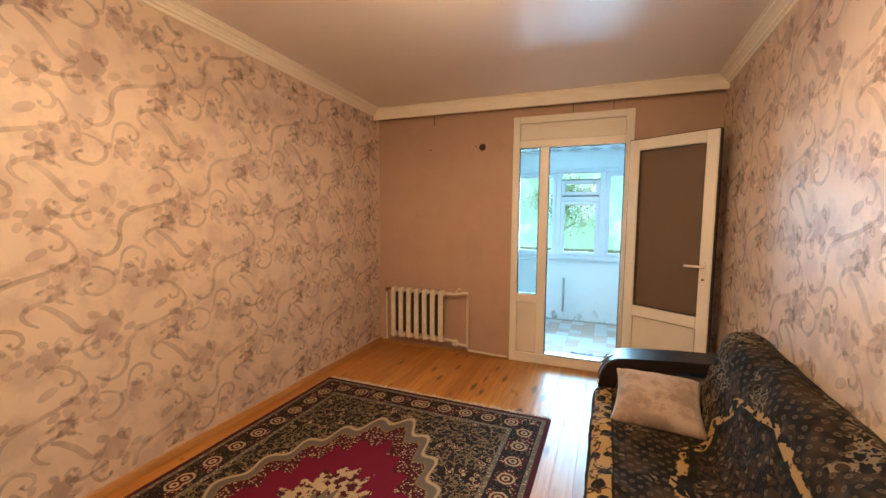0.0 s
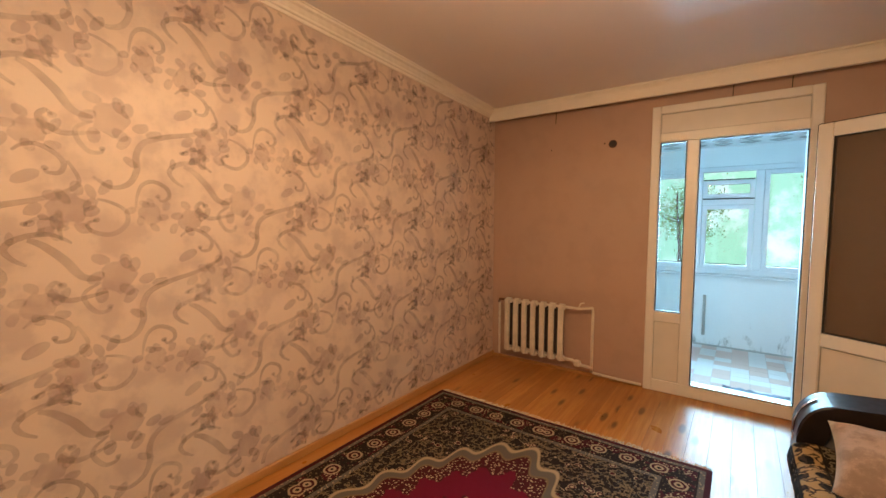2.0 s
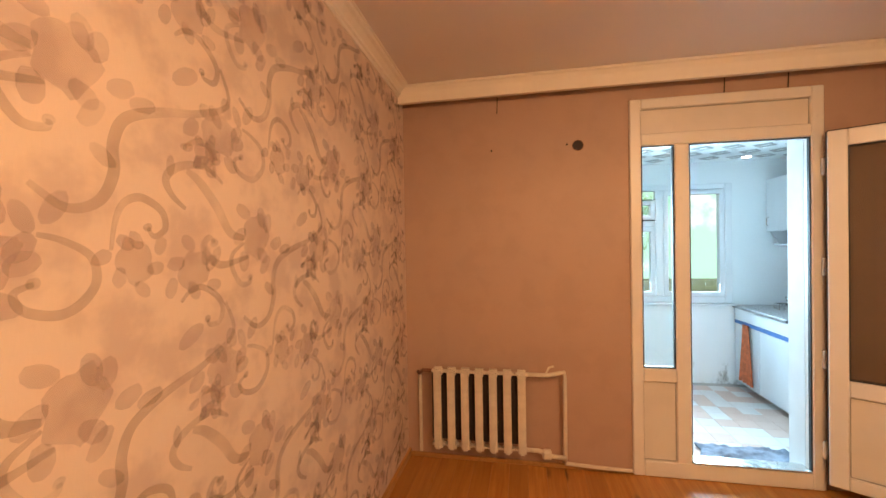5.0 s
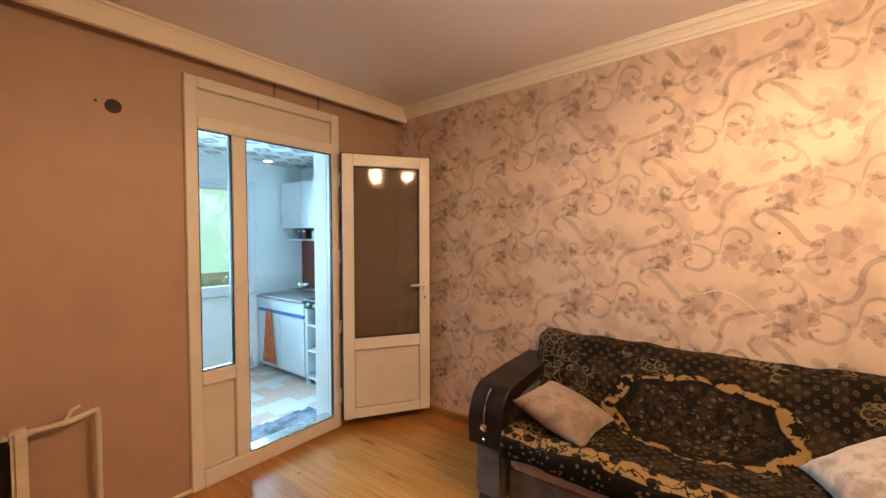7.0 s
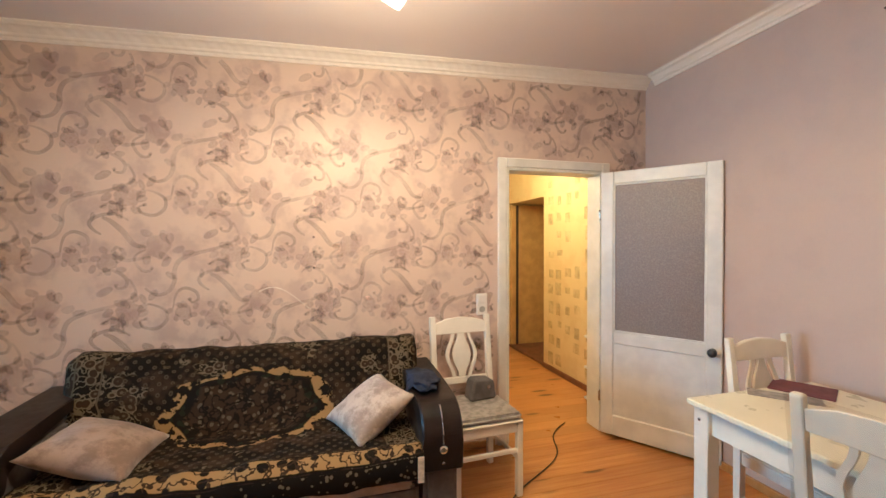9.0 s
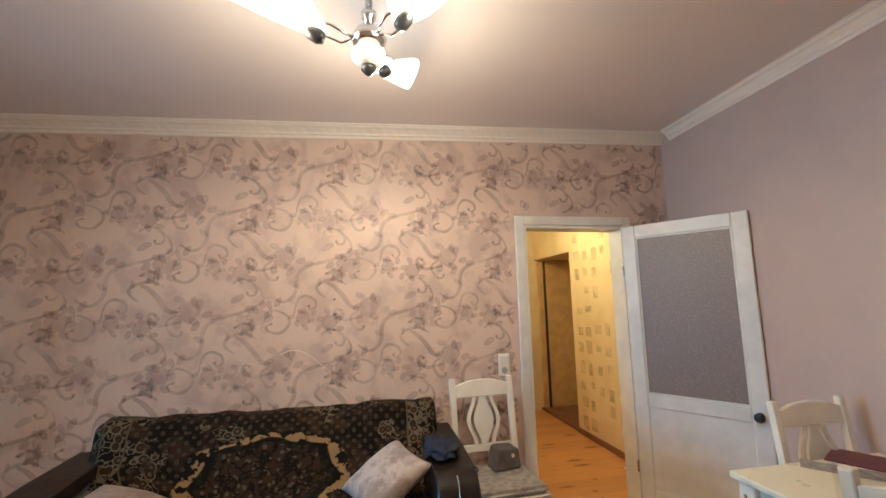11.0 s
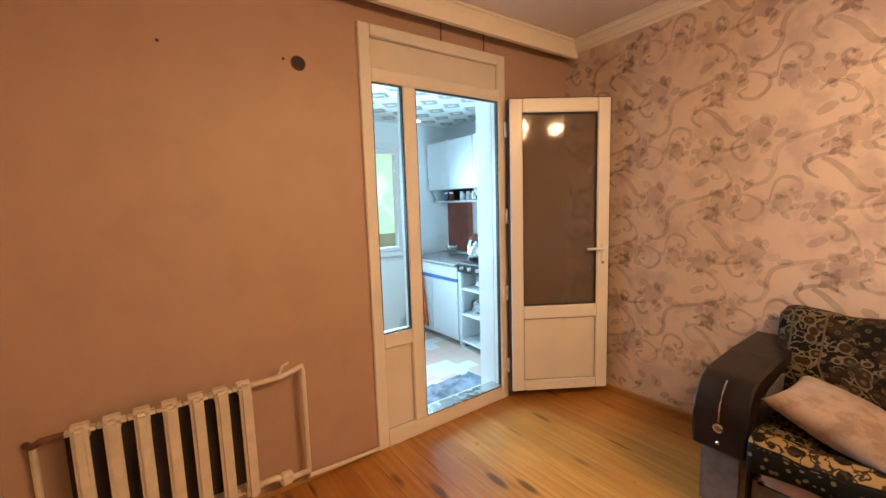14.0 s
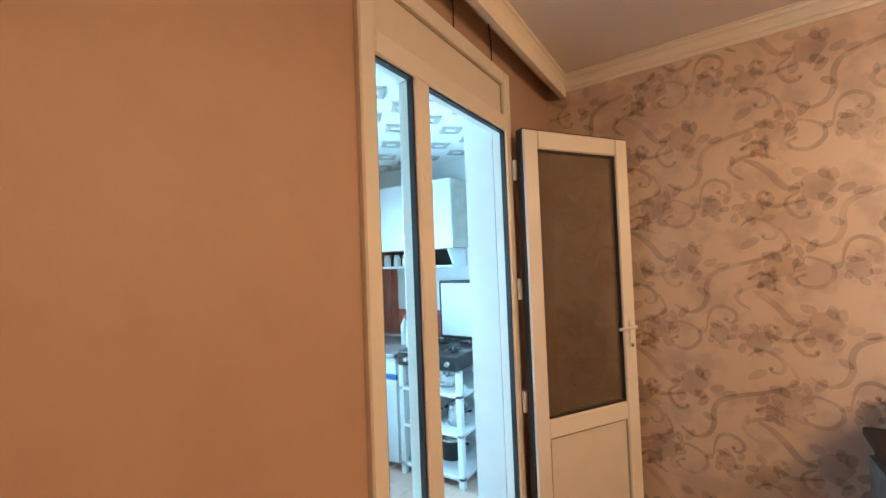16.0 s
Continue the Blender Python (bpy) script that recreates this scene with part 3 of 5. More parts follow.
motif.scroll(0.009, (0.0, -0.33), (-0.01, -0.26), (-0.05, -0.24), (-0.10, -0.265))
for a, c, r, g in ((-0.51, 0.12, 0.062, 0.3), (-0.36, -0.16, 0.066, 1.2), (-0.075, 0.075, 0.052, 0.8), (-0.235, 0.105, 0.046, 2.0), (-0.03, -0.27, 0.035, 0.1)): motif.bloom(a, c, r, g)
for a, c, ln, g in ((-0.09, -0.09, 0.035, 0.5), (0.01, -0.16, 0.028, 2.2), (-0.21, -0.20, 0.028, 0.2), (-0.30, -0.33, 0.026, 2.5), (-0.32, 0.40, 0.03, 0.9), (-0.14, 0.33, 0.02, 1.5),
                    (-0.39, 0.21, 0.03, 1.0), (-0.44, 0.19, 0.026, 2.0), (-0.58, 0.03, 0.026, 0.5), (0.0, 0.11, 0.024, 1.1)): motif.leaf(a, c, ln, g)
PAPER_U, PAPER_V = 0.535, 0.65


def print_pattern(parent, anchor, put, ok):
    """Hangs the motif in half-drop columns; put(a, c, lift) takes a to the viewer's right and c up."""
    vines, blooms = bmesh.new(), bmesh.new()
    for i in range(-11, 12):
        for j in range(-5, 5):
            a0, c0 = anchor[0] + i * PAPER_U, anchor[1] + j * PAPER_V + (PAPER_V / 2 if i % 2 else 0)
            for n, (ring, bloom) in enumerate(motif.fills):
                if all(ok(a0 + a, c0 + c) for a, c in ring):
                    lift = 0.0004 + 0.00002 * n + (0.0 if bloom else 0.0011)
                    bm = blooms if bloom else vines
                    bm.faces.new([bm.verts.new(put(a0 + a, c0 + c, lift)) for a, c in ring])
            for n, rails in enumerate(motif.strips):
                prev = None
                for pair in rails:
                    if not all(ok(a0 + a, c0 + c) for a, c in pair):
                        prev = None
                        continue
                    now = [vines.verts.new(put(a0 + a, c0 + c, 0.0026 + 0.00004 * n)) for a, c in pair]
                    if prev: vines.faces.new((prev[0], prev[1], now[1], now[0]))
                    prev = now
    part("bloom_print", blooms, M_BLOOM, parent, "mauve-grey blossoms printed on wallpaper")
    part("scroll_print", vines, M_VINE, parent, "olive-brown scrolling vines printed on wallpaper")


def on_paper(y, z, x=W):
    return S + 0.01 < y < -0.01 and 0.06 < z < top_z(y, x) - 0.08


print_pattern(wall_west, (-2.89, 1.36), lambda a, c, d: (d, a, c), lambda a, c: on_paper(a, c, 0.0))
print_pattern(wall_east, (2.15, 1.59), lambda a, c, d: (W - d, -a, c), lambda a, c: on_paper(-a, c) and not (3.86 < a < 4.83 and c < 2.07))

# ---------------------------------------------------------------- glazed balcony door in the north wall
def frame_bars(name, bars, y0, y1, parent, mat=M_PVC):
    for x0, x1, z0, z1 in bars: part(name, box(x0, x1, y0, y1, z0, z1, 0.006), mat, parent)


door_1 = tagged(new("door_1"), "white plastic glazed door frame with side light and top panel", "door frame", kind="structure")
Y0, Y1 = -0.022, 0.055
frame_bars("frame_bar", ((FX0, 1.556, 0.0, FZ), (2.483, FX1, 0.0, FZ), (1.556, 2.483, 2.315, FZ), (1.556, 2.483, 2.085, 2.16), (1.556, 2.483, 0.0, 0.10), (1.748, 1.832, 0.10, 2.085), (1.556, 1.748, 0.60, 0.685)), Y0, Y1, door_1)
part("top_panel", box(1.55, 2.49, 0.0, 0.03, 2.155, 2.32), M_PANEL, door_1)
part("lower_panel", box(1.55, 1.755, 0.0, 0.03, 0.095, 0.605), M_PANEL, door_1)
for x0, x1, z0, z1 in ((1.556, 1.748, 0.685, 2.085), (1.832, 2.483, 0.10, 2.085)):
    g = 0.007
    for q in ((x0, x0 + g, z0, z1), (x1 - g, x1, z0, z1), (x0 + g, x1 - g, z1 - g, z1), (x0 + g, x1 - g, z0, z0 + g)):
        part("seal", box(q[0], q[1], -0.012, 0.01, q[2], q[3]), M_SEAL, door_1)
for x0, x1, z0, z1 in ((1.556, 2.483, 2.16, 2.315), (1.556, 1.748, 0.10, 0.60)):
    g = 0.004
    for q in ((x0 + .001, x0 + g, z0 + .001, z1 - .001), (x1 - g, x1 - .001, z0 + .001, z1 - .001), (x0 + g, x1 - g, z1 - g, z1 - .001), (x0 + g, x1 - g, z0 + .001, z0 + g)):
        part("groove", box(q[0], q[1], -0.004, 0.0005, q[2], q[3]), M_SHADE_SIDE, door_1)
pane = part("pane", box(1.5635, 1.7405, 0.012, 0.018, 0.6925, 2.0775), M_GLASS, door_1)
pane.visible_shadow = False
part("threshold", box(1.84, 2.475, -0.03, 0.075, 0.1, 0.112, 0.004), M_STEEL, door_1, "metal threshold strip")

leaf = thing("balcony_door_leaf", pose(2.546, -0.045, 0, 0, 0, math.degrees(math.atan2(-0.373, 0.572))), "white plastic balcony door leaf standing open, smoked glass above panel", "door")
L, z0, z1, d0, d1 = 0.683, 0.075, 2.09, -0.06, 0.0
for q in ((0, 0.085, z0, z1), (L - 0.085, L, z0, z1), (0.085, L - 0.085, z1 - 0.09, z1), (0.085, L - 0.085, z0, z0 + 0.075), (0.085, L - 0.085, 0.60, 0.69)):
    part("stile", box(q[0], q[1], d0, d1, q[2], q[3], 0.006), M_PVC, leaf)
part("glass", box(0.085, L - 0.085, -0.034, -0.026, 0.69, 2.0), M_SMOKED, leaf, "smoked brown glass pane")
part("lower_panel", box(0.085, L - 0.085, -0.045, -0.015, 0.15, 0.60), M_PANEL, leaf)
for q in ((0.085, 0.092, 0.69, 2.0), (L - 0.092, L - 0.085, 0.69, 2.0), (0.092, L - 0.092, 1.993, 2.0), (0.092, L - 0.092, 0.69, 0.697)):
    part("seal", box(q[0], q[1], d0 + 0.012, -0.012, q[2], q[3]), M_SEAL, leaf)
for q in ((0.087, 0.091, 0.152, 0.598), (L - 0.091, L - 0.087, 0.152, 0.598), (0.091, L - 0.091, 0.594, 0.598), (0.091, L - 0.091, 0.152, 0.156)):
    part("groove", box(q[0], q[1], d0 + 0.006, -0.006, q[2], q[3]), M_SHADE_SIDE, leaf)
part("edge_seal", box(-0.006, 0.0, -0.05, -0.008, z0, z1), M_SEAL, leaf)
part("edge_seal", box(L, L + 0.006, -0.05, -0.008, z0, z1), M_SEAL, leaf)
part("edge_seal", box(0, L, -0.05, -0.008, z1, z1 + 0.006), M_SEAL, leaf)
h = part("handle", box(L - 0.06, L - 0.034, d0 - 0.012, d0, 0.98, 1.12, 0.005), M_PVC, leaf, "white lever handle")
part("lever", tube([(L - 0.047, d0 - 0.01, 1.085), (L - 0.047, d0 - 0.045, 1.085), (L - 0.06, d0 - 0.05, 1.085), (L - 0.17, d0 - 0.05, 1.083)], 0.009), M_PVC, h, smooth=True)
part("keyhole", lathe([(0.011, 0), (0.011, 0.004), (0.006, 0.005)], 12), M_STEEL, h).matrix_basis = pose(L - 0.047, d0 - 0.012, 0.985, 90)
for z in (0.25, 0.78, 1.32, 1.9):
    part("hinge", lathe([(0.011, -0.05), (0.013, -0.045), (0.013, 0.045), (0.011, 0.05)], 12, (-0.014, 0.0, z)), M_PVC, leaf, smooth=True)

# ---------------------------------------------------------------- doorway to the hall
door_2 = tagged(new("door_2"), "white painted wooden door casing", "door frame", kind="structure")
for q in ((-3.95, -3.885, 0.0, 2.05), (-4.805, -4.74, 0.0, 2.05), (-4.74, -3.95, 1.985, 2.05)):
    part("casing", box(W - 0.022, W - 0.001, q[0], q[1], q[2], q[3], 0.005), M_PAINT, door_2)
for q in ((-3.97, -3.951, 0.0, 1.98), (-4.739, -4.72, 0.0, 1.98), (-4.72, -3.97, 1.962, 1.982)):
    part("jamb", box(W - 0.018, W + 0.14, q[0], q[1], q[2], q[3], 0.003), M_PAINT, door_2)
hleaf = thing("hall_door_leaf", pose(3.135, -4.695, 0, 0, 0, math.degrees(math.atan2(-0.43, -0.63))), "old white painted wooden door standing open, patterned glass above", "door")
L, z0, z1 = 0.76, 0.02, 1.965
for q in ((0, 0.09, z0, z1), (L - 0.09, L, z0, z1), (0.09, L - 0.09, z1 - 0.09, z1), (0.09, L - 0.09, z0, z0 + 0.15), (0.09, L - 0.09, 0.70, 0.79)):
    part("stile", box(q[0], q[1], 0.0, 0.04, q[2], q[3], 0.006), M_PAINT, hleaf)
part("lower_panel", box(0.09, L - 0.09, 0.012, 0.028, z0 + 0.15, 0.70), M_PAINT, hleaf)
part("glass", box(0.09, L - 0.09, 0.017, 0.023, 0.79, z1 - 0.09), M_PATTERNED, hleaf, "rippled patterned glass pane")
for q in ((0.09, 0.1, 0.79, z1 - 0.09), (L - 0.1, L - 0.09, 0.79, z1 - 0.09), (0.1, L - 0.1, z1 - 0.1, z1 - 0.09), (0.1, L - 0.1, 0.79, 0.8)):
    part("glazing_bead", box(q[0], q[1], 0.008, 0.032, q[2], q[3], 0.002), M_PAINT, hleaf)
for side in (-1, 1):
    k = part("knob", lathe([(0.022, 0), (0.022, 0.006), (0.009, 0.01), (0.009, 0.028), (0.022, 0.036), (0.028, 0.048), (0.022, 0.06), (0.004, 0.064)], 18), M_BLACK, hleaf, "round black door knob", smooth=True)
    k.matrix_basis = pose(L - 0.05, 0.02 + side * 0.02, 0.745, -90 * side)
for z in (0.3, 1.65): part("hinge", lathe([(0.008, -0.04), (0.008, 0.04)], 10, (-0.006, -0.005, z)), M_STEEL, hleaf)

# ---------------------------------------------------------------- hall beyond
HX, HN = 5.75, -3.7
b = box(W + 0.12, 4.77, S - 0.12, S + 0.01, -0.1, 2.6)
b = box(4.77, 4.87, S - 0.9, S - 0.12, -0.1, 2.6, bm=b)
wall_hall_south = structure("wall_hall_south", b, M_HALLPAPER, "yellow wallpapered hall wall with small square motifs", "wall")
structure("wall_hall_end", box(HX, HX + 0.1, S - 0.9, HN, -0.1, 2.6), M_HALLPAPER, "yellow wallpapered end wall of the hall", "wall")
structure("wall_hall_north", box(W + 0.12, HX, HN, HN + 0.1, -0.1, 2.6), M_HALLPAPER, "yellow wallpapered hall wall", "wall")
structure("wall_hall_back", box(4.87, HX, S - 1.0, S - 0.9, -0.1, 2.6), M_HALLPAPER, "yellow wallpapered niche wall", "wall")
structure("beam_hall", box(4.77, HX, S - 0.9, S + 0.01, 1.98, 2.5), M_HALLPAPER, "wallpapered lintel over a hall niche", "beam")
structure("ceiling_hall", box(W + 0.12, HX, S - 0.9, HN, 2.5, 2.6), M_WHITE, "white painted hall ceiling", "ceiling")
structure("floor_hall", box(W, HX, S - 0.9, HN, -0.1, -0.02), M_GAP, "boarded hall floor", "floor")
structure("baseboard_hall", box(W + 0.13, 4.77, S + 0.011, S + 0.03, 0.001, 0.06, 0.004), M_BROWN, "brown painted hall skirting", "baseboard")
structure("threshold_hall", box(4.78, HX - 0.002, S - 0.88, S + 0.01, 0.001, 0.03, 0.006), M_BROWN, "raised brown threshold board", "threshold")
d = thing("entrance_door", pose(HX - 0.002, S - 0.42, 0.03), "ochre painted door standing in the hall niche", "door")
part("door_panel", box(-0.04, 0, -0.42, 0.4, 0, 1.93, 0.005), M_OCHRE, d)
part("door_edge", box(-0.055, -0.04, 0.3, 0.33, 0, 1.93), M_GAP, d)
bm = bmesh.new()
rnd = random.Random(3)
for i in range(8):
    for j in range(12):
        if rnd.random() < 0.8:
            x, z, w, hh = 3.42 + i * 0.17 + rnd.uniform(-.02, .02), 0.15 + j * 0.195 + rnd.uniform(-.03, .03), rnd.uniform(0.035, 0.06), rnd.uniform(0.03, 0.07)
            bm.faces.new([bm.verts.new((px, S + 0.0115, pz)) for px, pz in ((x - w, z - hh), (x + w, z - hh), (x + w, z + hh), (x - w, z + hh))])
part("square_print", bm, M_PATCH, wall_hall_south, "small olive squares printed on wallpaper")
rack = thing("shoe_rack", pose(3.62, S + 0.035, 0), "small white shoe rack beside the hall door", "rack")
for z in (0.02, 0.30, 0.58): part("shelf", box(-0.13, 0.13, 0, 0.14, z, z + 0.02, 0.004), M_KITCHEN, rack)
for x in (-0.12, 0.12): part("post", tube([(x, 0.01, 0), (x, 0.01, 0.64)], 0.008), M_KITCHEN, rack)
# unseen lamp and fill light, added to brighten the hall
lamp("hall_fill_light", "POINT", pose(4.3, -4.4, 2.2), 46, (1.0, 0.62, 0.22), soft=0.08)
hl = thing("hall_added_lamp", pose(4.3, -4.4, 2.5), "small frosted lamp added out of view on the hall ceiling", "lamp")
part("shade", lathe([(0.10, 0), (0.11, -0.03), (0.09, -0.08), (0.04, -0.11)], 20), M_LIT, hl, smooth=True)

# ---------------------------------------------------------------- balcony kitchen shell
structure("floor_kitchen", box(KW, KE, T, K, KZ - 0.1, KZ - 0.004), M_SHADE_SIDE, "mortar bed under pale and pink floor tiles", "floor")
structure("wall_kitchen_east", box(KE, KE + T, T, K + T, KZ - 0.1, KC + 0.1), M_WHITE, "white painted kitchen wall", "wall")
structure("wall_kitchen_west", box(KW - T, KW, T, K + T, KZ - 0.1, KC + 0.1), M_WHITE, "white painted balcony wall", "wall")
b = box(KW, KE, K, K + T, KZ - 0.1, 0.815)
box(KW, KE, K, K + T, 2.09, KC + 0.1, bm=b), box(KW, 0.9, K, K + T, 0.815, 2.09, bm=b), box(2.99, KE, K, K + T, 0.815, 2.09, bm=b)


def stained():
    a = Mat("stained_plaster", (0.8, 0.82, 0.82), 0.7)
    o = a.coord()
    x, y, z = a.xyz(o)
    n = a.noise(a.scaled(o, (5, 1, 2.2)), 1.0, 7, 0.7)
    spot = a.step(a.math("SUBTRACT", n, a.math("MULTIPLY", z, 0.42)), 0.50, 0.62)
    col = a.mix(a.noise(o, 2.5, 4), (0.74, 0.77, 0.78), (0.82, 0.84, 0.84))
    a.set("Base Color", a.mix(a.math("MULTIPLY", spot, 0.8), col, (0.16, 0.15, 0.12)))
    a.bump(a.noise(o, 40, 4), 0.3, 0.004)
    return a.m


structure("wall_kitchen_north", b, stained(), "white plaster wall under the windows, mould-stained at the foot", "wall")
structure("wall_kitchen_south", box(FX1, KE, T, T + 0.012, KZ, KC), M_WHITE, "white painted back of the room's wall", "wall")
structure("wall_kitchen_side", box(KW, FX0, T, T + 0.012, KZ, KC), M_WHITE, "white painted back of the room's wall", "wall")
for q in ((FX0, FX0 + 0.012), (FX1 - 0.065, FX1)):
    structure("reveal_upright", box(q[0], q[1], 0.056, T + 0.012, KZ, FZ), M_WHITE, "white plastered door reveal", "reveal")
structure("step_kitchen", box(FX0 + 0.012, FX1 - 0.065, 0.056, T + 0.012, KZ, 0.03), M_WHITE, "white painted door step", "step")
# ceiling with polystyrene tiles, raised squares in each
b = box(KW, KE, T, K, KC, KC + 0.1)
for i in range(14):
    for j in range(8):
        x, y = KW + 0.12 + 0.25 * i, T + 0.1 + 0.25 * j
        if x < KE - 0.1 and y < K - 0.08:
            lathe([(0.1, 0.002), (0.1, -0.004), (0.085, -0.012), (0.05, -0.012), (0.045, -0.004)], 4, (x, y, KC), b)


def ceiling_tile():
    a = Mat("polystyrene_tile", (0.8, 0.8, 0.8), 0.7)
    x, y, z = a.xyz(a.coord())
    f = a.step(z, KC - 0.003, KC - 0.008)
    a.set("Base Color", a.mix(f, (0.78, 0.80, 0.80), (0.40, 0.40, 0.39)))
    return a.m


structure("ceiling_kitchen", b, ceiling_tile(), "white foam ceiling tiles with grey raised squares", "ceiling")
dl = thing("downlight", pose(3.0, 1.78, KC), "small round downlight in the kitchen ceiling", "lamp")
part("ring", lathe([(0.055, 0), (0.055, -0.016), (0.04, -0.016)], 20), M_CHROME, dl)
part("lens", lathe([(0.04, 0), (0.04, -0.02), (0.02, -0.026)], 20), M_SPOT, dl)

window_1 = tagged(new("window_1"), "white plastic balcony window with three lights and fanlights", "window", kind="structure")
WY0, WY1 = K - 0.01, K + 0.06
for q in ((0.9, 0.96, .815, 2.09), (2.92, 2.99, .815, 2.09), (0.96, 2.92, .815, .88), (0.96, 2.92, 2.03, 2.09), (1.66, 1.73, .88, 2.03), (2.24, 2.32, .88, 2.03), (1.73, 2.24, 1.64, 1.72)):
    part("window_frame", box(q[0], q[1], WY0, WY1, q[2], q[3], 0.006), M_KITCHEN, window_1)
for x0, x1, z0, z1 in ((0.96, 1.66, .88, 2.03), (1.73, 2.24, .88, 1.64), (1.73, 2.24, 1.72, 1.93), (2.32, 2.92, .88, 2.03)):
    s = part("sash", box(x0 + .002, x0 + 0.05, WY0 + .004, WY1 + .01, z0 + .002, z1 - .002, 0.004), M_KITCHEN, window_1)
    for q in ((x1 - 0.05, x1 - .002, z0 + .002, z1 - .002), (x0 + 0.05, x1 - 0.05, z0 + .002, z0 + 0.05), (x0 + 0.05, x1 - 0.05, z1 - 0.05, z1 - .002)):
        part("sash", box(q[0], q[1], WY0 + .004, WY1 + .01, q[2], q[3], 0.004), M_KITCHEN, window_1)
    p = part("pane", box(x0 + 0.05, x1 - 0.05, K + 0.02, K + 0.026, z0 + 0.05, z1 - 0.05), M_GLASS, window_1)
    p.visible_shadow = False
for z in (1.93, 1.705): part("vent_seal", box(1.735, 2.235, WY0 - 0.006, WY0 + 0.002, z, z + 0.012), M_SEAL, window_1)
part("window_sill", box(0.88, 3.0, K - 0.07, K - 0.012, 0.79, 0.812, 0.005), M_KITCHEN, window_1)
structure("wall_pipe", tube([(1.80, K - 0.02, 0.06), (1.80, K - 0.02, 0.55)], 0.016), M_SHADE_SIDE, "short capped grey pipe on the balcony wall", "pipe")

# ---------------------------------------------------------------- radiator
rad = thing("radiator", pose(0.20, -0.105, 0), "cream painted cast iron radiator with seven sections", "radiator")
def section():
    bm = bmesh.new()
    tube([(0, -0.03, 0.15), (0, -0.03, 0.64)], 0.016, 8, bm)
    box(-0.025, 0.025, -0.058, -0.016, 0.13, 0.66, 0.012, bm, 2)
    box(-0.044, 0.044, -0.035, 0.035, 0.615, 0.665, 0.018, bm, 2), box(-0.044, 0.044, -0.035, 0.035, 0.125, 0.175, 0.018, bm, 2)
    return bm
first = part("section", section(), M_ENAMEL, rad, smooth=False)
first.location = (0.045, 0, 0)
for i in range(1, 7):
    c = first.copy()
    scene.collection.objects.link(c)
    c.location = (0.045 + 0.092 * i, 0, 0)
# added dark sheet, puts the shade seen between the sections into colour
part("gap_shade_plate", box(-0.005, 0.605, 0.022, 0.030, 0.17, 0.62, 0.002), M_GAP, rad, "added dark sheet for the shade between the sections")
part("feed_pipe", tube([(0.63, 0, 0.64), (0.76, 0, 0.64), (0.83, 0.01, 0.652), (0.865, 0.03, 0.655), (0.87, 0.03, 0.62), (0.868, 0.035, 0.10), (0.865, 0.05, 0.06)], 0.013, 10), M_ENAMEL, rad, "painted pipe loop", True)
part("return_pipe", tube([(0.63, 0, 0.15), (0.70, 0, 0.15), (0.78, 0.0, 0.12), (0.87, 0.03, 0.10)], 0.014, 10), M_ENAMEL, rad, "painted return pipe", True)
part("valve", box(0.72, 0.78, -0.025, 0.025, 0.10, 0.16, 0.012), M_ENAMEL, rad)
part("bleed_tap", tube([(0.75, 0, 0.65), (0.77, 0, 0.69), (0.80, 0, 0.70)], 0.007), M_ENAMEL, rad)
part("stub_pipe", tube([(0.0, 0, 0.64), (-0.06, 0, 0.64), (-0.10, 0.06, 0.60), (-0.12, 0.095, 0.60)], 0.012), M_BROWN, rad, "rusty pipe stub")
part("riser_pipe", tube([(-0.10, 0.075, 0.05), (-0.10, 0.075, 0.60)], 0.012), M_ENAMEL, rad)
structure("heating_pipe", tube([(1.07, -0.035, 0.045), (1.30, -0.035, 0.035), (FX0 - 0.01, -0.035, 0.032)], 0.012), M_ENAMEL, "cream painted heating pipe along the skirting", "pipe")

# marks and fittings on the walls
hole = thing("wall_box_hole", pose(1.179, -0.002, 2.119), "rough empty hole of a missing wall lamp", "hole")
bm = bmesh.new()
rnd = random.Random(5)
bm.faces.new([bm.verts.new((rnd.uniform(0.026, 0.036) * math.cos(a), 0, rnd.uniform(0.026, 0.036) * math.sin(a))) for a in (2 * math.pi * i / 11 for i in range(11))])
part("dark_opening", bm, M_GAP, hole)
part("torn_rim", tube([(0.034 * math.cos(a), 0, 0.033 * math.sin(a)) for a in (2 * math.pi * i / 12 for i in range(13))], 0.003, 6), M_BROWN, hole)


def nail(x, y, z, rz, label="small dark nail hole in the wallpaper"):
    n = thing("nail_hole", pose(x, y, z, 0, 0, rz), label, "nail hole", "nail holes in the wall")
    part("pit", lathe([(0.007, 0), (0.006, 0.0015), (0.003, 0.002)], 8), M_GAP, n).matrix_basis = pose(0, 0, 0, 90)


for z in (1.484, 1.39, 1.289): nail(W - 0.001, -2.64, z, 90 + 180)
nail(0.619, -0.001, 2.117, 0), nail(1.11, -0.001, 2.13, 0)
nail(1.75, S + 0.001, 2.5, 180, "dark anchor hole high in the pale wall")
torn = thing("wallpaper_tear", pose(W - 0.002, -2.42, 1.15), "curved pale scratch where wallpaper lifted", "tear")
part("flap", tube([(0, 0.10 - 0.30 * k, 0.03 * math.sin(math.pi * k) * (1 - k) * 2 - 0.12 * k * k) for k in (i / 12 for i in range(13))], 0.0025, 6, taper=0.001), M_CREAM, torn)
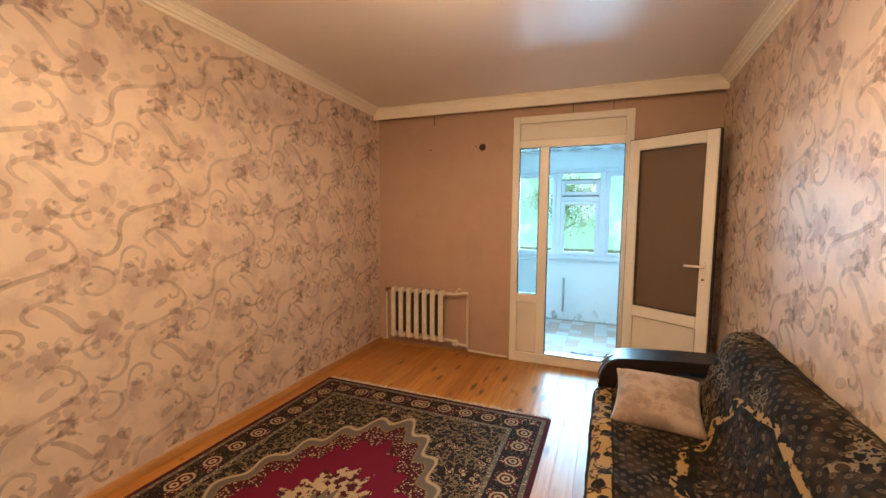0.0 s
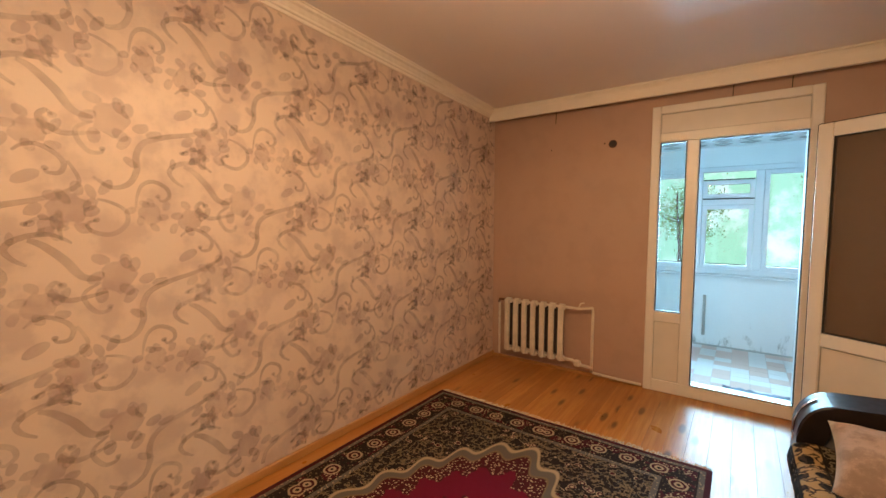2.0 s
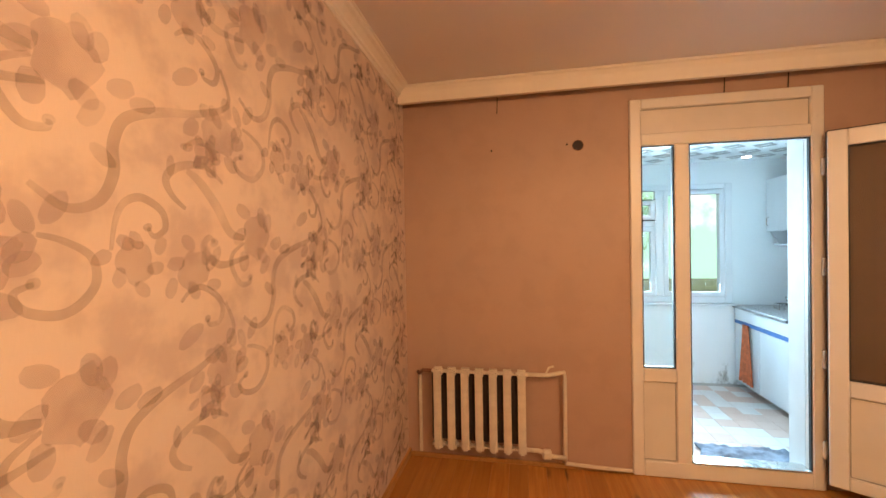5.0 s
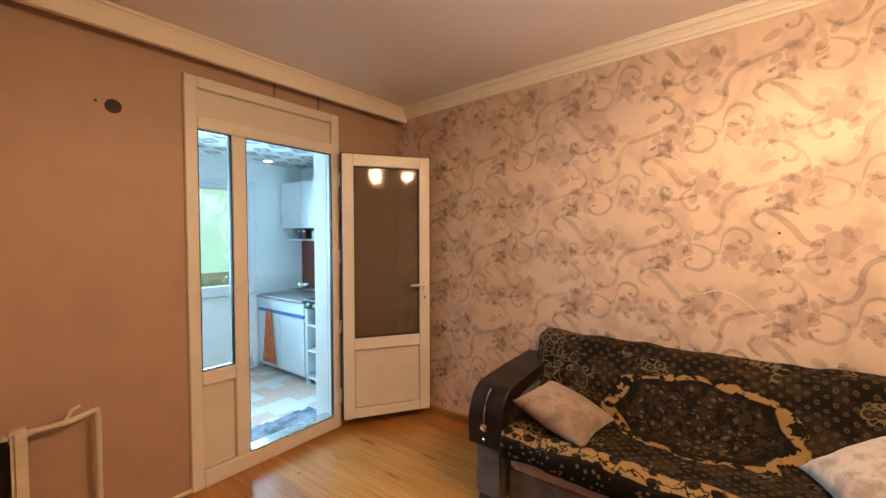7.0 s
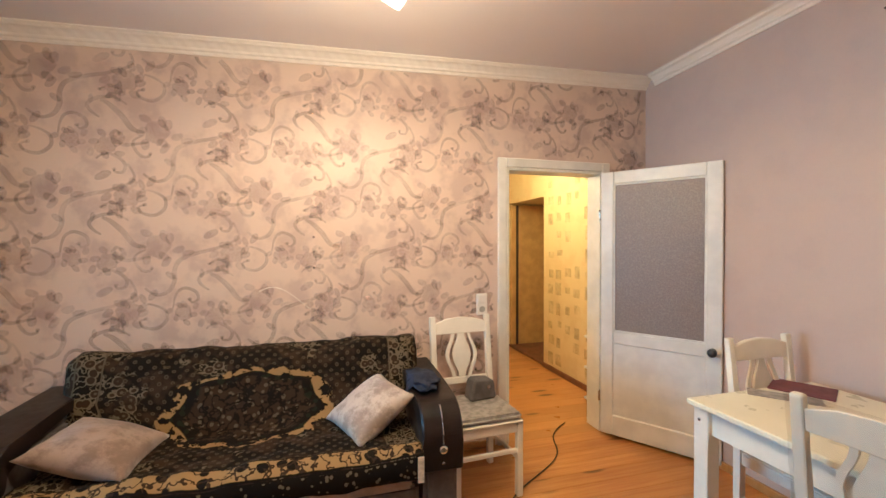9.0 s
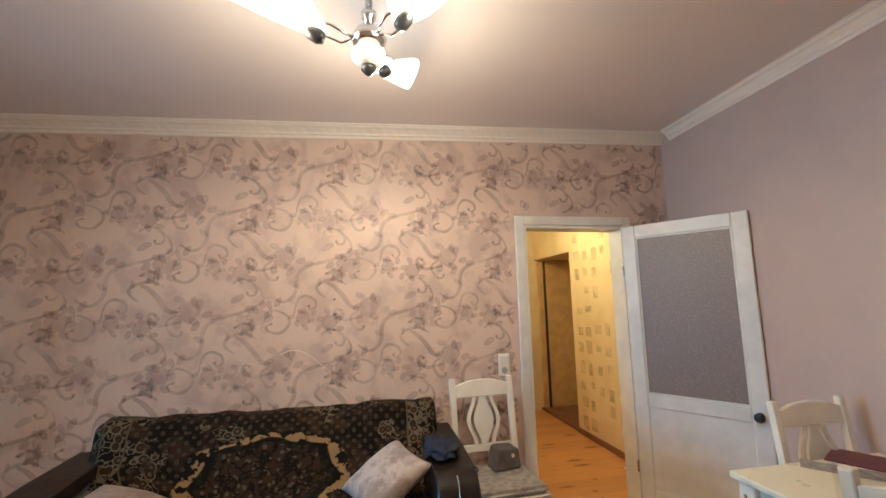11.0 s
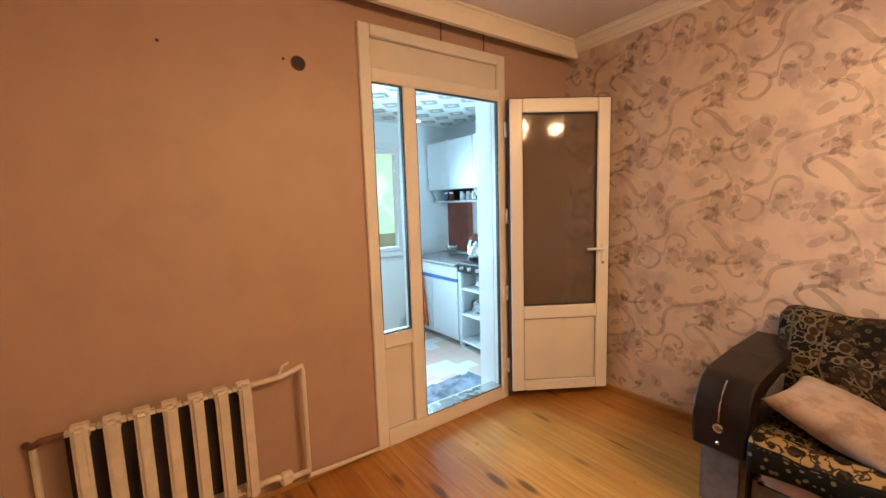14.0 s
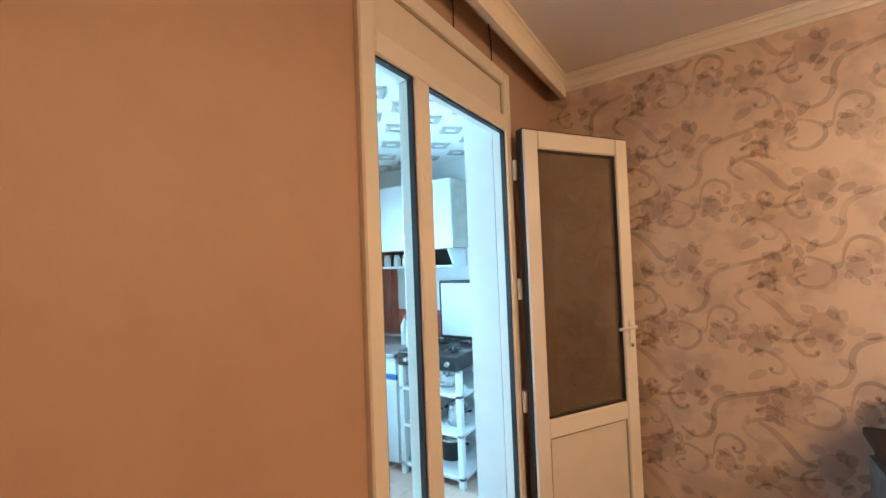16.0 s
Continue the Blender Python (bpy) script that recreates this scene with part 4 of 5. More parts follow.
for x in (0.66, 2.03, 2.37):
    w = thing("curtain_wire", pose(x, -0.012, 2.36), "thin dark wire end hanging in the curtain niche", "wire", "wires in the curtain niche")
    part("strand", tube([(0, 0, 0), (0.004, 0, 0.1), (-0.004, 0.005, 0.2)], 0.003, 6), M_GAP, w)
so = thing("socket", pose(W - 0.001, -3.765, 1.015), "white double wall socket with switch beside the door", "socket")
part("plate", box(-0.014, 0, -0.04, 0.04, -0.075, 0.075, 0.005), M_PVC, so)
part("switch", box(-0.022, -0.014, -0.028, 0.028, 0.01, 0.065, 0.003), M_PVC, so)
part("outlet", lathe([(0.022, 0), (0.022, 0.003), (0.018, 0.001)], 16), M_SHADE_SIDE, so).matrix_basis = pose(-0.014, 0, -0.035, 0, -90)

# ---------------------------------------------------------------- rug
RX0, RX1, RY0, RY1 = 0.13, 2.05, -4.05, -1.10
RH = ((RX1 - RX0) / 2, (RY1 - RY0) / 2)
rug = thing("rug", pose((RX0 + RX1) / 2, (RY0 + RY1) / 2, 0.001), "crimson and black oriental rug with cream medallion and fringes", "rug")
bm = bmesh.new()
bmesh.ops.create_grid(bm, x_segments=30, y_segments=44, size=1)
for v in bm.verts: v.co = Vector((v.co.x * RH[0], v.co.y * RH[1], 0.009 + 0.003 * noise.noise(v.co * 5)))
res = bmesh.ops.extrude_face_region(bm, geom=bm.faces[:])
for v in [g for g in res["geom"] if isinstance(g, bmesh.types.BMVert)]: v.co.z = 0.0005
part("weave", bm, rug_mat(*RH), rug)
for s in (-1, 1):
    bm = bmesh.new()
    rnd = random.Random(s + 4)
    for i in range(150):
        x = -RH[0] + 2 * RH[0] * (i + 0.5) / 150
        ln = rnd.uniform(0.03, 0.055)
        tube([(x, s * (RH[1] - 0.003), 0.006), (x + rnd.uniform(-.01, .01), s * (RH[1] + ln * 0.5), 0.005), (x + rnd.uniform(-.015, .015), s * (RH[1] + ln), 0.003)], 0.004, 4, bm)
    part("fringe", bm, M_FRINGE, rug, "cream cotton fringe")

# ---------------------------------------------------------------- sofa
sofa = thing("sofa", pose(0, 0, 0), "dark wooden-armed sofa with grey-brown fabric base", "sofa")
SY0, SY1 = -3.35, -1.33
part("base", box(2.43, 3.12, SY0 + 0.2, SY1 - 0.2, 0.06, 0.27, 0.02, seg=2), M_SOFA, sofa)
part("seat_cushion", box(2.37, 2.95, SY0 + 0.21, SY1 - 0.21, 0.27, 0.45, 0.04, seg=3), M_PINK, sofa, "rose-brown velour seat cushion")
part("backrest", extrude([(2.80, 0.3), (2.90, 0.62), (2.975, 0.80), (3.04, 0.835), (3.12, 0.80), (3.16, 0.6), (3.16, 0.1), (2.80, 0.1)], "y", -3.2, -1.48, bevel=0.02), M_SOFA, sofa)
for y0 in (SY0, SY1 - 0.2):
    arm = part("armrest", box(2.40, 3.12, y0 + 0.015, y0 + 0.185, 0.06, 0.60, 0.02, seg=2), M_SOFA, sofa)
    shape = [(2.355, 0.36), (2.355, 0.50)] + [(2.355 + 0.13 * (1 - math.cos(a)), 0.50 + 0.165 * math.sin(a)) for a in (math.pi / 2 * i / 7 for i in range(1, 8))]
    shape += [(2.75, 0.685), (3.1, 0.70), (3.1, 0.66), (2.6, 0.61), (2.46, 0.56), (2.425, 0.46), (2.425, 0.36)]
    trim = part("arm_trim", extrude(shape, "y", y0, y0 + 0.2, bevel=0.008), M_DARKWOOD, arm, "dark lacquered wooden arm cap")
    line = [(2.352, y0 + 0.10, 0.49)] + [(2.352 + 0.13 * (1 - math.cos(a)), y0 + 0.10, 0.50 + 0.168 * math.sin(a)) for a in (math.pi / 2 * i / 7 for i in range(1, 6))]
    part("inlay", tube(line, 0.004, 6), M_CHROME, arm, "thin chrome inlay strip")
    for z, r in ((0.465, 0.020), (0.40, 0.008)):
        part("button", lathe([(r, 0), (r, 0.004), (r * 0.6, 0.007)], 16), M_CHROME, arm, "round chrome button").matrix_basis = pose(2.355, y0 + 0.10, z, 0, -90)
    part("leg", box(2.41, 2.47, y0 + 0.03, y0 + 0.17, 0.0, 0.06, 0.006), M_BLACK, sofa)
    part("leg", box(3.04, 3.1, y0 + 0.03, y0 + 0.17, 0.0, 0.06, 0.006), M_BLACK, sofa)

throw = thing("sofa_throw", pose(0, 0, 0), "black and brown tapestry throw with gold leaves over the sofa", "throw")
PROF = ((2.345, 0.345), (2.335, 0.40), (2.345, 0.455), (2.40, 0.475), (2.55, 0.465), (2.70, 0.458), (2.80, 0.47), (2.845, 0.52), (2.90, 0.66), (2.95, 0.80), (2.99, 0.855), (3.06, 0.868), (3.13, 0.84), (3.17, 0.70))
run = [0.0]
for p, q in zip(PROF, PROF[1:]): run.append(run[-1] + math.dist(p, q))
bm = bmesh.new()
uvl = bm.loops.layers.uv.new("UVMap")
NU, NV = 80, 64
grid, uvs = [], []
for j in range(NV + 1):
    s = run[-1] * j / NV
    k = max(i for i in range(len(run) - 1) if run[i] <= s + 1e-9)
    f = (s - run[k]) / (run[k + 1] - run[k])
    px, pz = (PROF[k][c] + (PROF[k + 1][c] - PROF[k][c]) * f for c in (0, 1))
    row = []
    up = min(1.0, max(0.0, (s - 0.62) / 0.15))
    for i in range(NU + 1):
        e = i / NU
        y = -1.54 + 0.085 * up - e * (1.61 + 0.18 * up)
        q = Vector((e * 5, s * 4, 1.7))
        w = 0.019 * noise.noise(q * 1.6) + 0.011 * noise.noise(q * 4) + 0.012 * up * noise.noise(Vector((e * 9, s * 22, 0.3)))
        side = min(e, 1 - e)
        drop = (max(0.0, 0.05 - side) / 0.05) ** 2 * 0.045 * up
        hem = 0.03 * noise.noise(Vector((e * 4, 0, 3))) * max(0, 1 - s / 0.12)
        sag = -0.02 * math.sin(math.pi * e) * up * min(1, max(0, (pz - 0.7) / 0.15))
        x = px - w * 0.6 * (1 if up else 0.4) + drop
        z = pz + w + hem + sag + 0.004 - drop * 0.6
        if s < 0.12: x = min(x, 2.35 + 0.008 * math.sin(e * 60))
        elif up < 0.5: z = max(z, 0.458)
        row.append(bm.verts.new((x, y, z)))
        uvs.append((e * 1.72, s))
    grid.append(row)
for j in range(NV):
    for i in range(NU):
        f = bm.faces.new((grid[j][i], grid[j][i + 1], grid[j + 1][i + 1], grid[j + 1][i]))
        for lp, (a, c) in zip(f.loops, ((i, j), (i + 1, j), (i + 1, j + 1), (i, j + 1))): lp[uvl].uv = (a / NU * 1.72, run[-1] * c / NV)
cloth = part("cloth", bm, M_THROW, throw, smooth=True)
mod = cloth.modifiers.new("thickness", "SOLIDIFY")
mod.thickness, mod.offset = 0.016, 0.0
part("label_tag", box(2.325, 2.331, -3.15, -3.12, 0.34, 0.46, 0.001), M_FRINGE, throw, "white sewn-in label tag")

def pillow(m, mat, label, half=0.22, thick=0.075):
    bm = bmesh.new()
    n = 18
    rows = {}
    for s in (1, -1):
        for i in range(n + 1):
            for j in range(n + 1):
                a, c = 2 * i / n - 1, 2 * j / n - 1
                edge = i in (0, n) or j in (0, n)
                if edge and s < 0:
                    rows[s, i, j] = rows[1, i, j]
                    continue
                pull = 1 - 0.10 * (1 - abs(c) ** 2) * abs(a) ** 3, 1 - 0.10 * (1 - abs(a) ** 2) * abs(c) ** 3
                z = 0 if edge else s * thick * ((1 - a * a) * (1 - c * c)) ** 0.42
                z += 0.008 * noise.noise(Vector((a * 2.2, c * 2.2, s + half * 9)))
                rows[s, i, j] = bm.verts.new((a * half * pull[0], c * half * pull[1], z))
        for i in range(n):
            for j in range(n):
                bm.faces.new([rows[s, i + p, j + q] for p, q in ((0, 0), (1, 0), (1, 1), (0, 1))])
    p = thing("cushion", m, label, "cushion", "cushions on the sofa")
    part("cover", bm, mat, p, smooth=True)
    return p


def lying(centre, across, along):
    """A cushion's pose from its centre and the directions of its two edges."""
    x = Vector(across).normalized()
    z = x.cross(Vector(along)).normalized()
    m = Matrix((x, z.cross(x), z)).transposed().to_4x4()
    return Matrix.Translation(centre) @ m


pillow(lying((2.635, -1.755, 0.545), (-0.085, -0.95, -0.30), (1.0, -0.08, 0.0)), M_PILLOW_A, "taupe plush cushion lying on the sofa throw", 0.205)
pillow(lying((2.688, -2.937, 0.572), (-0.92, -0.384, -0.066), (0.30, -0.808, 0.507)), M_PILLOW_B, "marbled grey-beige plush cushion leaning on the sofa", 0.19, 0.08)
g = thing("navy_garment", pose(2.68, -3.22, 0.69), "dark navy garment thrown over the sofa arm", "garment")
bm = bmesh.new()
bmesh.ops.create_icosphere(bm, subdivisions=4, radius=1)
for v in bm.verts:
    q = v.co.copy()
    k = 1 + 0.35 * noise.noise(q * 2.3) + 0.15 * noise.noise(q * 6)
    v.co = Vector((q.x * 0.15 * k, q.y * 0.085 * k, q.z * 0.032 * k + 0.012))
    over = max(0.0, v.co.y - 0.075)
    v.co.z -= over * 2.4
    if v.co.z < 0 and abs(v.co.y) < 0.09: v.co.z = max(v.co.z, -0.012)
part("cloth", bm, M_BLUECLOTH, g, smooth=True)

# ---------------------------------------------------------------- dining chairs and table
def chair(m, label, cushion=True):
    c = thing("dining_chair", m, label, "chair", "cream dining chairs")
    for x in (-0.19, 0.19):
        part("leg", extrude([(x - 0.018, -0.205), (x + 0.018, -0.205), (x + 0.018, -0.169), (x - 0.018, -0.169)], "z", 0, 0.43, bevel=0.004), M_CREAM, c)
        post = [(0.17, 0), (0.205, 0), (0.205, 0.45), (0.262, 0.965), (0.257, 0.972), (0.232, 0.972), (0.17, 0.45)]
        part("back_post", extrude(post, "x", x - 0.018, x + 0.018, bevel=0.004), M_CREAM, c)
        part("side_rail", box(x - 0.011, x + 0.011, -0.169, 0.17, 0.38, 0.43, 0.003), M_CREAM, c)
        part("stretcher", box(x - 0.009, x + 0.009, -0.169, 0.17, 0.20, 0.225, 0.003), M_CREAM, c)
    part("front_rail", box(-0.172, 0.172, -0.198, -0.176, 0.37, 0.43, 0.003), M_CREAM, c)
    part("front_stretcher", box(-0.172, 0.172, -0.196, -0.178, 0.25, 0.275, 0.003), M_CREAM, c)
    part("back_rail", box(-0.172, 0.172, 0.178, 0.198, 0.38, 0.43, 0.003), M_CREAM, c)
    back_y = lambda z: 0.188 + (z - 0.45) * 0.11
    arc = [(-0.172, 0.86), (0.172, 0.86), (0.172, 0.93), (0.09, 0.955), (0, 0.963), (-0.09, 0.955), (-0.172, 0.93)]
    own = extrude(arc, "y", -0.011, 0.011, bevel=0.003)
    for v in own.verts: v.co.y += back_y(v.co.z)
    part("top_rail", own, M_CREAM, c)
    own = box(-0.172, 0.172, -0.01, 0.01, 0.545, 0.585, 0.003)
    for v in own.verts: v.co.y += back_y(v.co.z)
    part("lower_rail", own, M_CREAM, c)
    n = 14
    wide = [(0.022 + 0.042 * math.sin(math.pi * i / n) ** 2, 0.583 + 0.279 * i / n) for i in range(n + 1)]
    own = extrude([(-w, z) for w, z in wide] + [(w, z) for w, z in reversed(wide)], "y", -0.006, 0.006)
    for v in own.verts: v.co.y += back_y(v.co.z)
    part("splat", own, M_CREAM, c)
    for s in (-1, 1):
        inner = [(s * (w + 0.022), z) for w, z in wide]
        outer = [(s * (w + 0.044), z) for w, z in wide]
        own = extrude(inner + outer[::-1], "y", -0.006, 0.006)
        for v in own.verts: v.co.y += back_y(v.co.z)
        part("slat", own, M_CREAM, c)
    part("seat", box(-0.205, 0.205, -0.215, 0.168, 0.43, 0.445, 0.006), M_CREAM, c)
    part("seat_cushion", box(-0.2, 0.2, -0.215, 0.163, 0.445, 0.485, 0.016, seg=2), M_GREYCLOTH, c, "grey upholstered seat pad")
    return c


chair(pose(2.795, -3.57, 0, 0, 0, -86), "cream painted dining chair with grey seat beside the sofa")
chair(pose(1.82, -4.83, 0, 0, 0, -90), "cream dining chair pushed under the table end")
wrapped = chair(pose(1.26, -4.41, 0, 0, 0, 4), "cream dining chair with its back in plastic film")
bm = bmesh.new()
bmesh.ops.create_grid(bm, x_segments=20, y_segments=20, size=1)
for v in bm.verts:
    z = 0.78 + v.co.y * 0.2
    v.co = Vector((v.co.x * 0.215, 0.188 + (z - 0.45) * 0.11 + 0.025 + 0.008 * noise.noise(Vector((v.co.x * 4, z * 14, 0))), z))
part("plastic_film", bm, M_FILM, wrapped, "crinkled clear plastic film", True)

TX0, TX1, TY0, TY1 = 0.78, 1.985, -5.08, -4.295
table = thing("dining_table", pose(0, 0, 0), "cream dining table with square legs against the wall", "table")
part("tabletop", box(TX0, TX1, TY0, TY1, 0.715, 0.74, 0.004), M_TABLE, table)
for x in (TX0 + 0.02, TX1 - 0.09):
    for y in (TY0 + 0.02, TY1 - 0.09):
        part("leg", box(x, x + 0.07, y, y + 0.07, 0, 0.715, 0.004), M_CREAM, table)
for y in (TY0 + 0.045, TY1 - 0.065): part("apron", box(TX0 + 0.09, TX1 - 0.09, y, y + 0.02, 0.60, 0.715, 0.002), M_CREAM, table)
for x in (TX0 + 0.045, TX1 - 0.065): part("apron", box(x, x + 0.02, TY0 + 0.09, TY1 - 0.09, 0.60, 0.715, 0.002), M_CREAM, table)
part("screw", lathe([(0.008, 0), (0.008, 0.003), (0.004, 0.004)], 10), M_STEEL, table).matrix_basis = pose(TX1 - 0.05, TY1 - 0.02, 0.66, -90)
mag = thing("magazine", pose(1.93, -4.90, 0.741, 0, 0, 28), "maroon-covered magazine lying on the dining table", "magazine")
part("cover", box(-0.14, 0.1, -0.1, 0.1, 0, 0.006, 0.001), M_MAROON, mag)
part("pages", box(-0.135, 0.095, -0.098, 0.098, -0.0005, 0.0045), M_WHITE, mag)
lf = thing("leaflet", pose(1.87, -4.72, 0.741, 0, 0, 40), "grey printed leaflet lying on the dining table", "leaflet")
part("sheet", box(-0.14, 0.13, -0.05, 0.05, 0, 0.003), M_GREYCLOTH, lf)
hb = thing("handbag", pose(2.87, -3.63, 0.486, 0, 0, 10), "small grey-brown bag standing on the chair seat", "bag")
part("body", extrude([(-0.09, 0), (0.09, 0), (0.075, 0.10), (0.06, 0.13), (-0.065, 0.12), (-0.08, 0.09)], "x", -0.05, 0.05, bevel=0.012), M_SOFA, hb)
part("clasp", lathe([(0.012, 0), (0.012, 0.005)], 12), M_CHROME, hb).matrix_basis = pose(-0.05, -0.03, 0.08, 0, -90)
gl = thing("coiled_charger", pose(2.82, -3.42, 0.486), "white and black cable coil lying on chair", "cable")
part("coil", tube([((0.035 + 0.003 * i / 8) * math.cos(i * 0.7), (0.035) * math.sin(i * 0.7), 0.006 + 0.0035 * (i % 9)) for i in range(27)], 0.004, 6), M_BLACK, gl, smooth=True)
part("plug", box(0.0, 0.05, 0.03, 0.07, 0.0, 0.03, 0.006), M_PVC, gl)
cab = thing("extension_cord", pose(0, 0, 0.006), "thin dark extension cord lying across the floor", "cord")
pts = []
for i in range(31):
    k = i / 30
    pts.append((2.42 + 0.95 * k, -3.62 - 0.95 * k + 0.07 * math.sin(k * 9), 0))
part("cable", tube(pts, 0.0045, 6), M_GAP, cab, smooth=True)
part("plug", box(2.36, 2.42, -3.63, -3.59, -0.004, 0.026, 0.006), M_PVC, cab, "white plug")

# ---------------------------------------------------------------- chandelier
LX, LY = 1.80, -2.84
LZ = top_z(LY, LX)
ch = thing("chandelier", pose(LX, LY, LZ), "chrome chandelier with three lit leaf-shaped glass shades", "chandelier")
part("canopy", lathe([(0.055, 0.002), (0.055, -0.012), (0.045, -0.035), (0.02, -0.045)], 24), M_CHROME, ch, smooth=True)
part("stem", lathe([(0.013, -0.04), (0.013, -0.19), (0.026, -0.195), (0.026, -0.215), (0.016, -0.225), (0.016, -0.25)], 16), M_CHROME, ch, smooth=True)
part("hub", lathe([(0.02, -0.245), (0.045, -0.265), (0.062, -0.295), (0.052, -0.318), (0.03, -0.325)], 24), M_CHROME, ch, smooth=True)
part("bowl", lathe([(0.035, -0.32), (0.058, -0.345), (0.058, -0.37), (0.035, -0.395), (0.012, -0.40)], 24), M_PVC, ch, "white ceramic bowl", True)
part("finial", lathe([(0.026, -0.395), (0.026, -0.41), (0.012, -0.425), (0.005, -0.43)], 16), M_BLACK, ch, smooth=True)
for az in (98, 218, -22):
    rz = Matrix.Rotation(radians(az), 4, "Z")
    tilt = rz @ Matrix.Translation((0.10, 0, -0.30)) @ Matrix.Rotation(radians(-8), 4, "Y")
    for s in (-1, 1):
        arm = tube([(0.05, 0, -0.30), (0.09, 0.03 * s, -0.305), (0.13, 0.035 * s, -0.29), (0.17, 0.03 * s, -0.285)], 0.005, 8)
        part("arm", arm, M_CHROME, ch, smooth=True).matrix_basis = rz
    # leaf dish, pointed at its tip and cupped upward
    bm = bmesh.new()
    n, mrow = 20, []
    for i in range(n + 1):
        k = i / n
        half = 0.108 * (math.sin(math.pi * k ** 0.75) ** 0.8 + 0.03) * (1 - 0.1 * k)
        mrow.append([bm.verts.new((0.04 + 0.36 * k, half * q, 0.055 * (q * q) * math.sin(math.pi * k) + 0.03 * k * k)) for q in (-1, -0.6, -0.2, 0, 0.2, 0.6, 1)])
    for a, c in zip(mrow, mrow[1:]):
        for q in range(6): bm.faces.new((a[q], a[q + 1], c[q + 1], c[q]))
    sh = part("shade", bm, M_LIT, ch, "lit cream glass leaf shade", True)
    sh.matrix_basis = tilt
    mod = sh.modifiers.new("thickness", "SOLIDIFY")
    mod.thickness = 0.004
    hd = part("holder", lathe([(0.018, 0), (0.026, 0.02), (0.022, 0.05), (0.012, 0.065)], 14), M_BLACK, ch, "dark lamp holder", True)
    hd.matrix_basis = tilt @ pose(0.045, 0, -0.03, 0, 80)
    bb = part("bulb", lathe([(0.012, 0), (0.02, 0.02), (0.024, 0.04), (0.018, 0.06), (0.004, 0.068)], 14), M_BULB, ch, "glowing bulb", True)
    bb.matrix_basis = tilt @ pose(0.12, 0, 0.03, 0, 90)
    lamp("chandelier_light", "POINT", Matrix.Translation((LX, LY, LZ)) @ tilt @ pose(0.2, 0, -0.06), 20, WARM, soft=0.08)
    # the bulbs shine mostly downward, the glass leaf screens the ceiling
    lamp("chandelier_downlight", "SPOT", Matrix.Translation(Vector((LX, LY, LZ)) + (tilt @ pose(0.2, 0, -0.07)).translation), 16, WARM, soft=0.08, cone=radians(180))

# ---------------------------------------------------------------- kitchen
kit = thing("base_cabinet", pose(3.0, 1.14, KZ), "white laminate base cabinet with blue edged top drawer strip", "cabinet")
part("body", box(0.02, 0.58, 0.0, 0.90, 0.10, 0.82, 0.003), M_KITCHEN, kit)
part("plinth", box(0.08, 0.56, 0.02, 0.88, 0.0, 0.10), M_SHADE_SIDE, kit)
for y in (0.004, 0.454): part("door", box(0.0, 0.02, y, y + 0.442, 0.06, 0.66, 0.003), M_KITCHEN, kit)
part("drawer_front", box(0.0, 0.02, 0.004, 0.896, 0.70, 0.82, 0.003), M_KITCHEN, kit)
part("blue_edging", box(-0.004, 0.018, 0.004, 0.896, 0.664, 0.697, 0.002), M_BLUE, kit, "blue edging strip")
wt = thing("worktop", pose(3.0, 1.14, KZ + 0.82), "grey worn worktop over the base cabinet", "worktop")
part("slab", box(-0.02, 0.58, 0.0, 0.91, 0.001, 0.03, 0.004), M_WORKTOP, wt)
tw = thing("towel", pose(2.985, 1.78, KZ), "orange kitchen towel hanging on the cabinet front", "towel")
bm = bmesh.new()
g2 = [[bm.verts.new((-0.012 - 0.012 * math.sin(i * 1.9) * j / 12, (i / 12 - 0.5) * (0.10 + 0.16 * j / 12), 0.68 - 0.58 * j / 12)) for i in range(13)] for j in range(13)]
for j in range(12):
    for i in range(12): bm.faces.new((g2[j][i], g2[j][i + 1], g2[j + 1][i + 1], g2[j + 1][i]))
t = part("cloth", bm, M_ORANGE, tw, smooth=True)
t.modifiers.new("thickness", "SOLIDIFY").thickness = 0.008
st = thing("stove_stand", pose(3.0, 0.60, KZ), "white open metal stand with three shelves", "shelf")
for x in (0.02, 0.53):
    for y in (0.02, 0.50): part("post", box(x - 0.02, x + 0.02, y - 0.02, y + 0.02, 0, 0.78, 0.003), M_KITCHEN, st)
for z in (0.06, 0.34, 0.60): part("shelf", box(0.0, 0.55, 0.0, 0.52, z, z + 0.022, 0.003), M_KITCHEN, st)
part("side_board", box(0.04, 0.53, 0.505, 0.52, 0.06, 0.78), M_KITCHEN, st)
part("back_board", box(0.54, 0.55, 0.02, 0.5, 0.06, 0.78), M_KITCHEN, st)
sv = thing("gas_stove", pose(3.0, 0.60, KZ + 0.78), "black tabletop gas stove with raised white lid", "stove")
part("body", box(-0.02, 0.52, 0.01, 0.51, 0.0, 0.10, 0.008), M_BLACK, sv)
for i in range(4): part("knob", lathe([(0.02, 0), (0.02, 0.012), (0.015, 0.025)], 14), M_STEEL, sv, "steel knob").matrix_basis = pose(-0.02, 0.08 + 0.115 * i, 0.05, 0, -90)
for x in (0.13, 0.37):
    for y in (0.14, 0.38):
        part("burner", lathe([(0.05, 0.1), (0.05, 0.112), (0.03, 0.118)], 16, (x, y, 0)), M_GAP, sv)
        for a in range(4): part("grate_bar", box(-0.08, 0.08, -0.004, 0.004, 0.118, 0.126), M_BLACK, sv).matrix_basis = pose(x, y, 0, 0, 0, 45 * a)
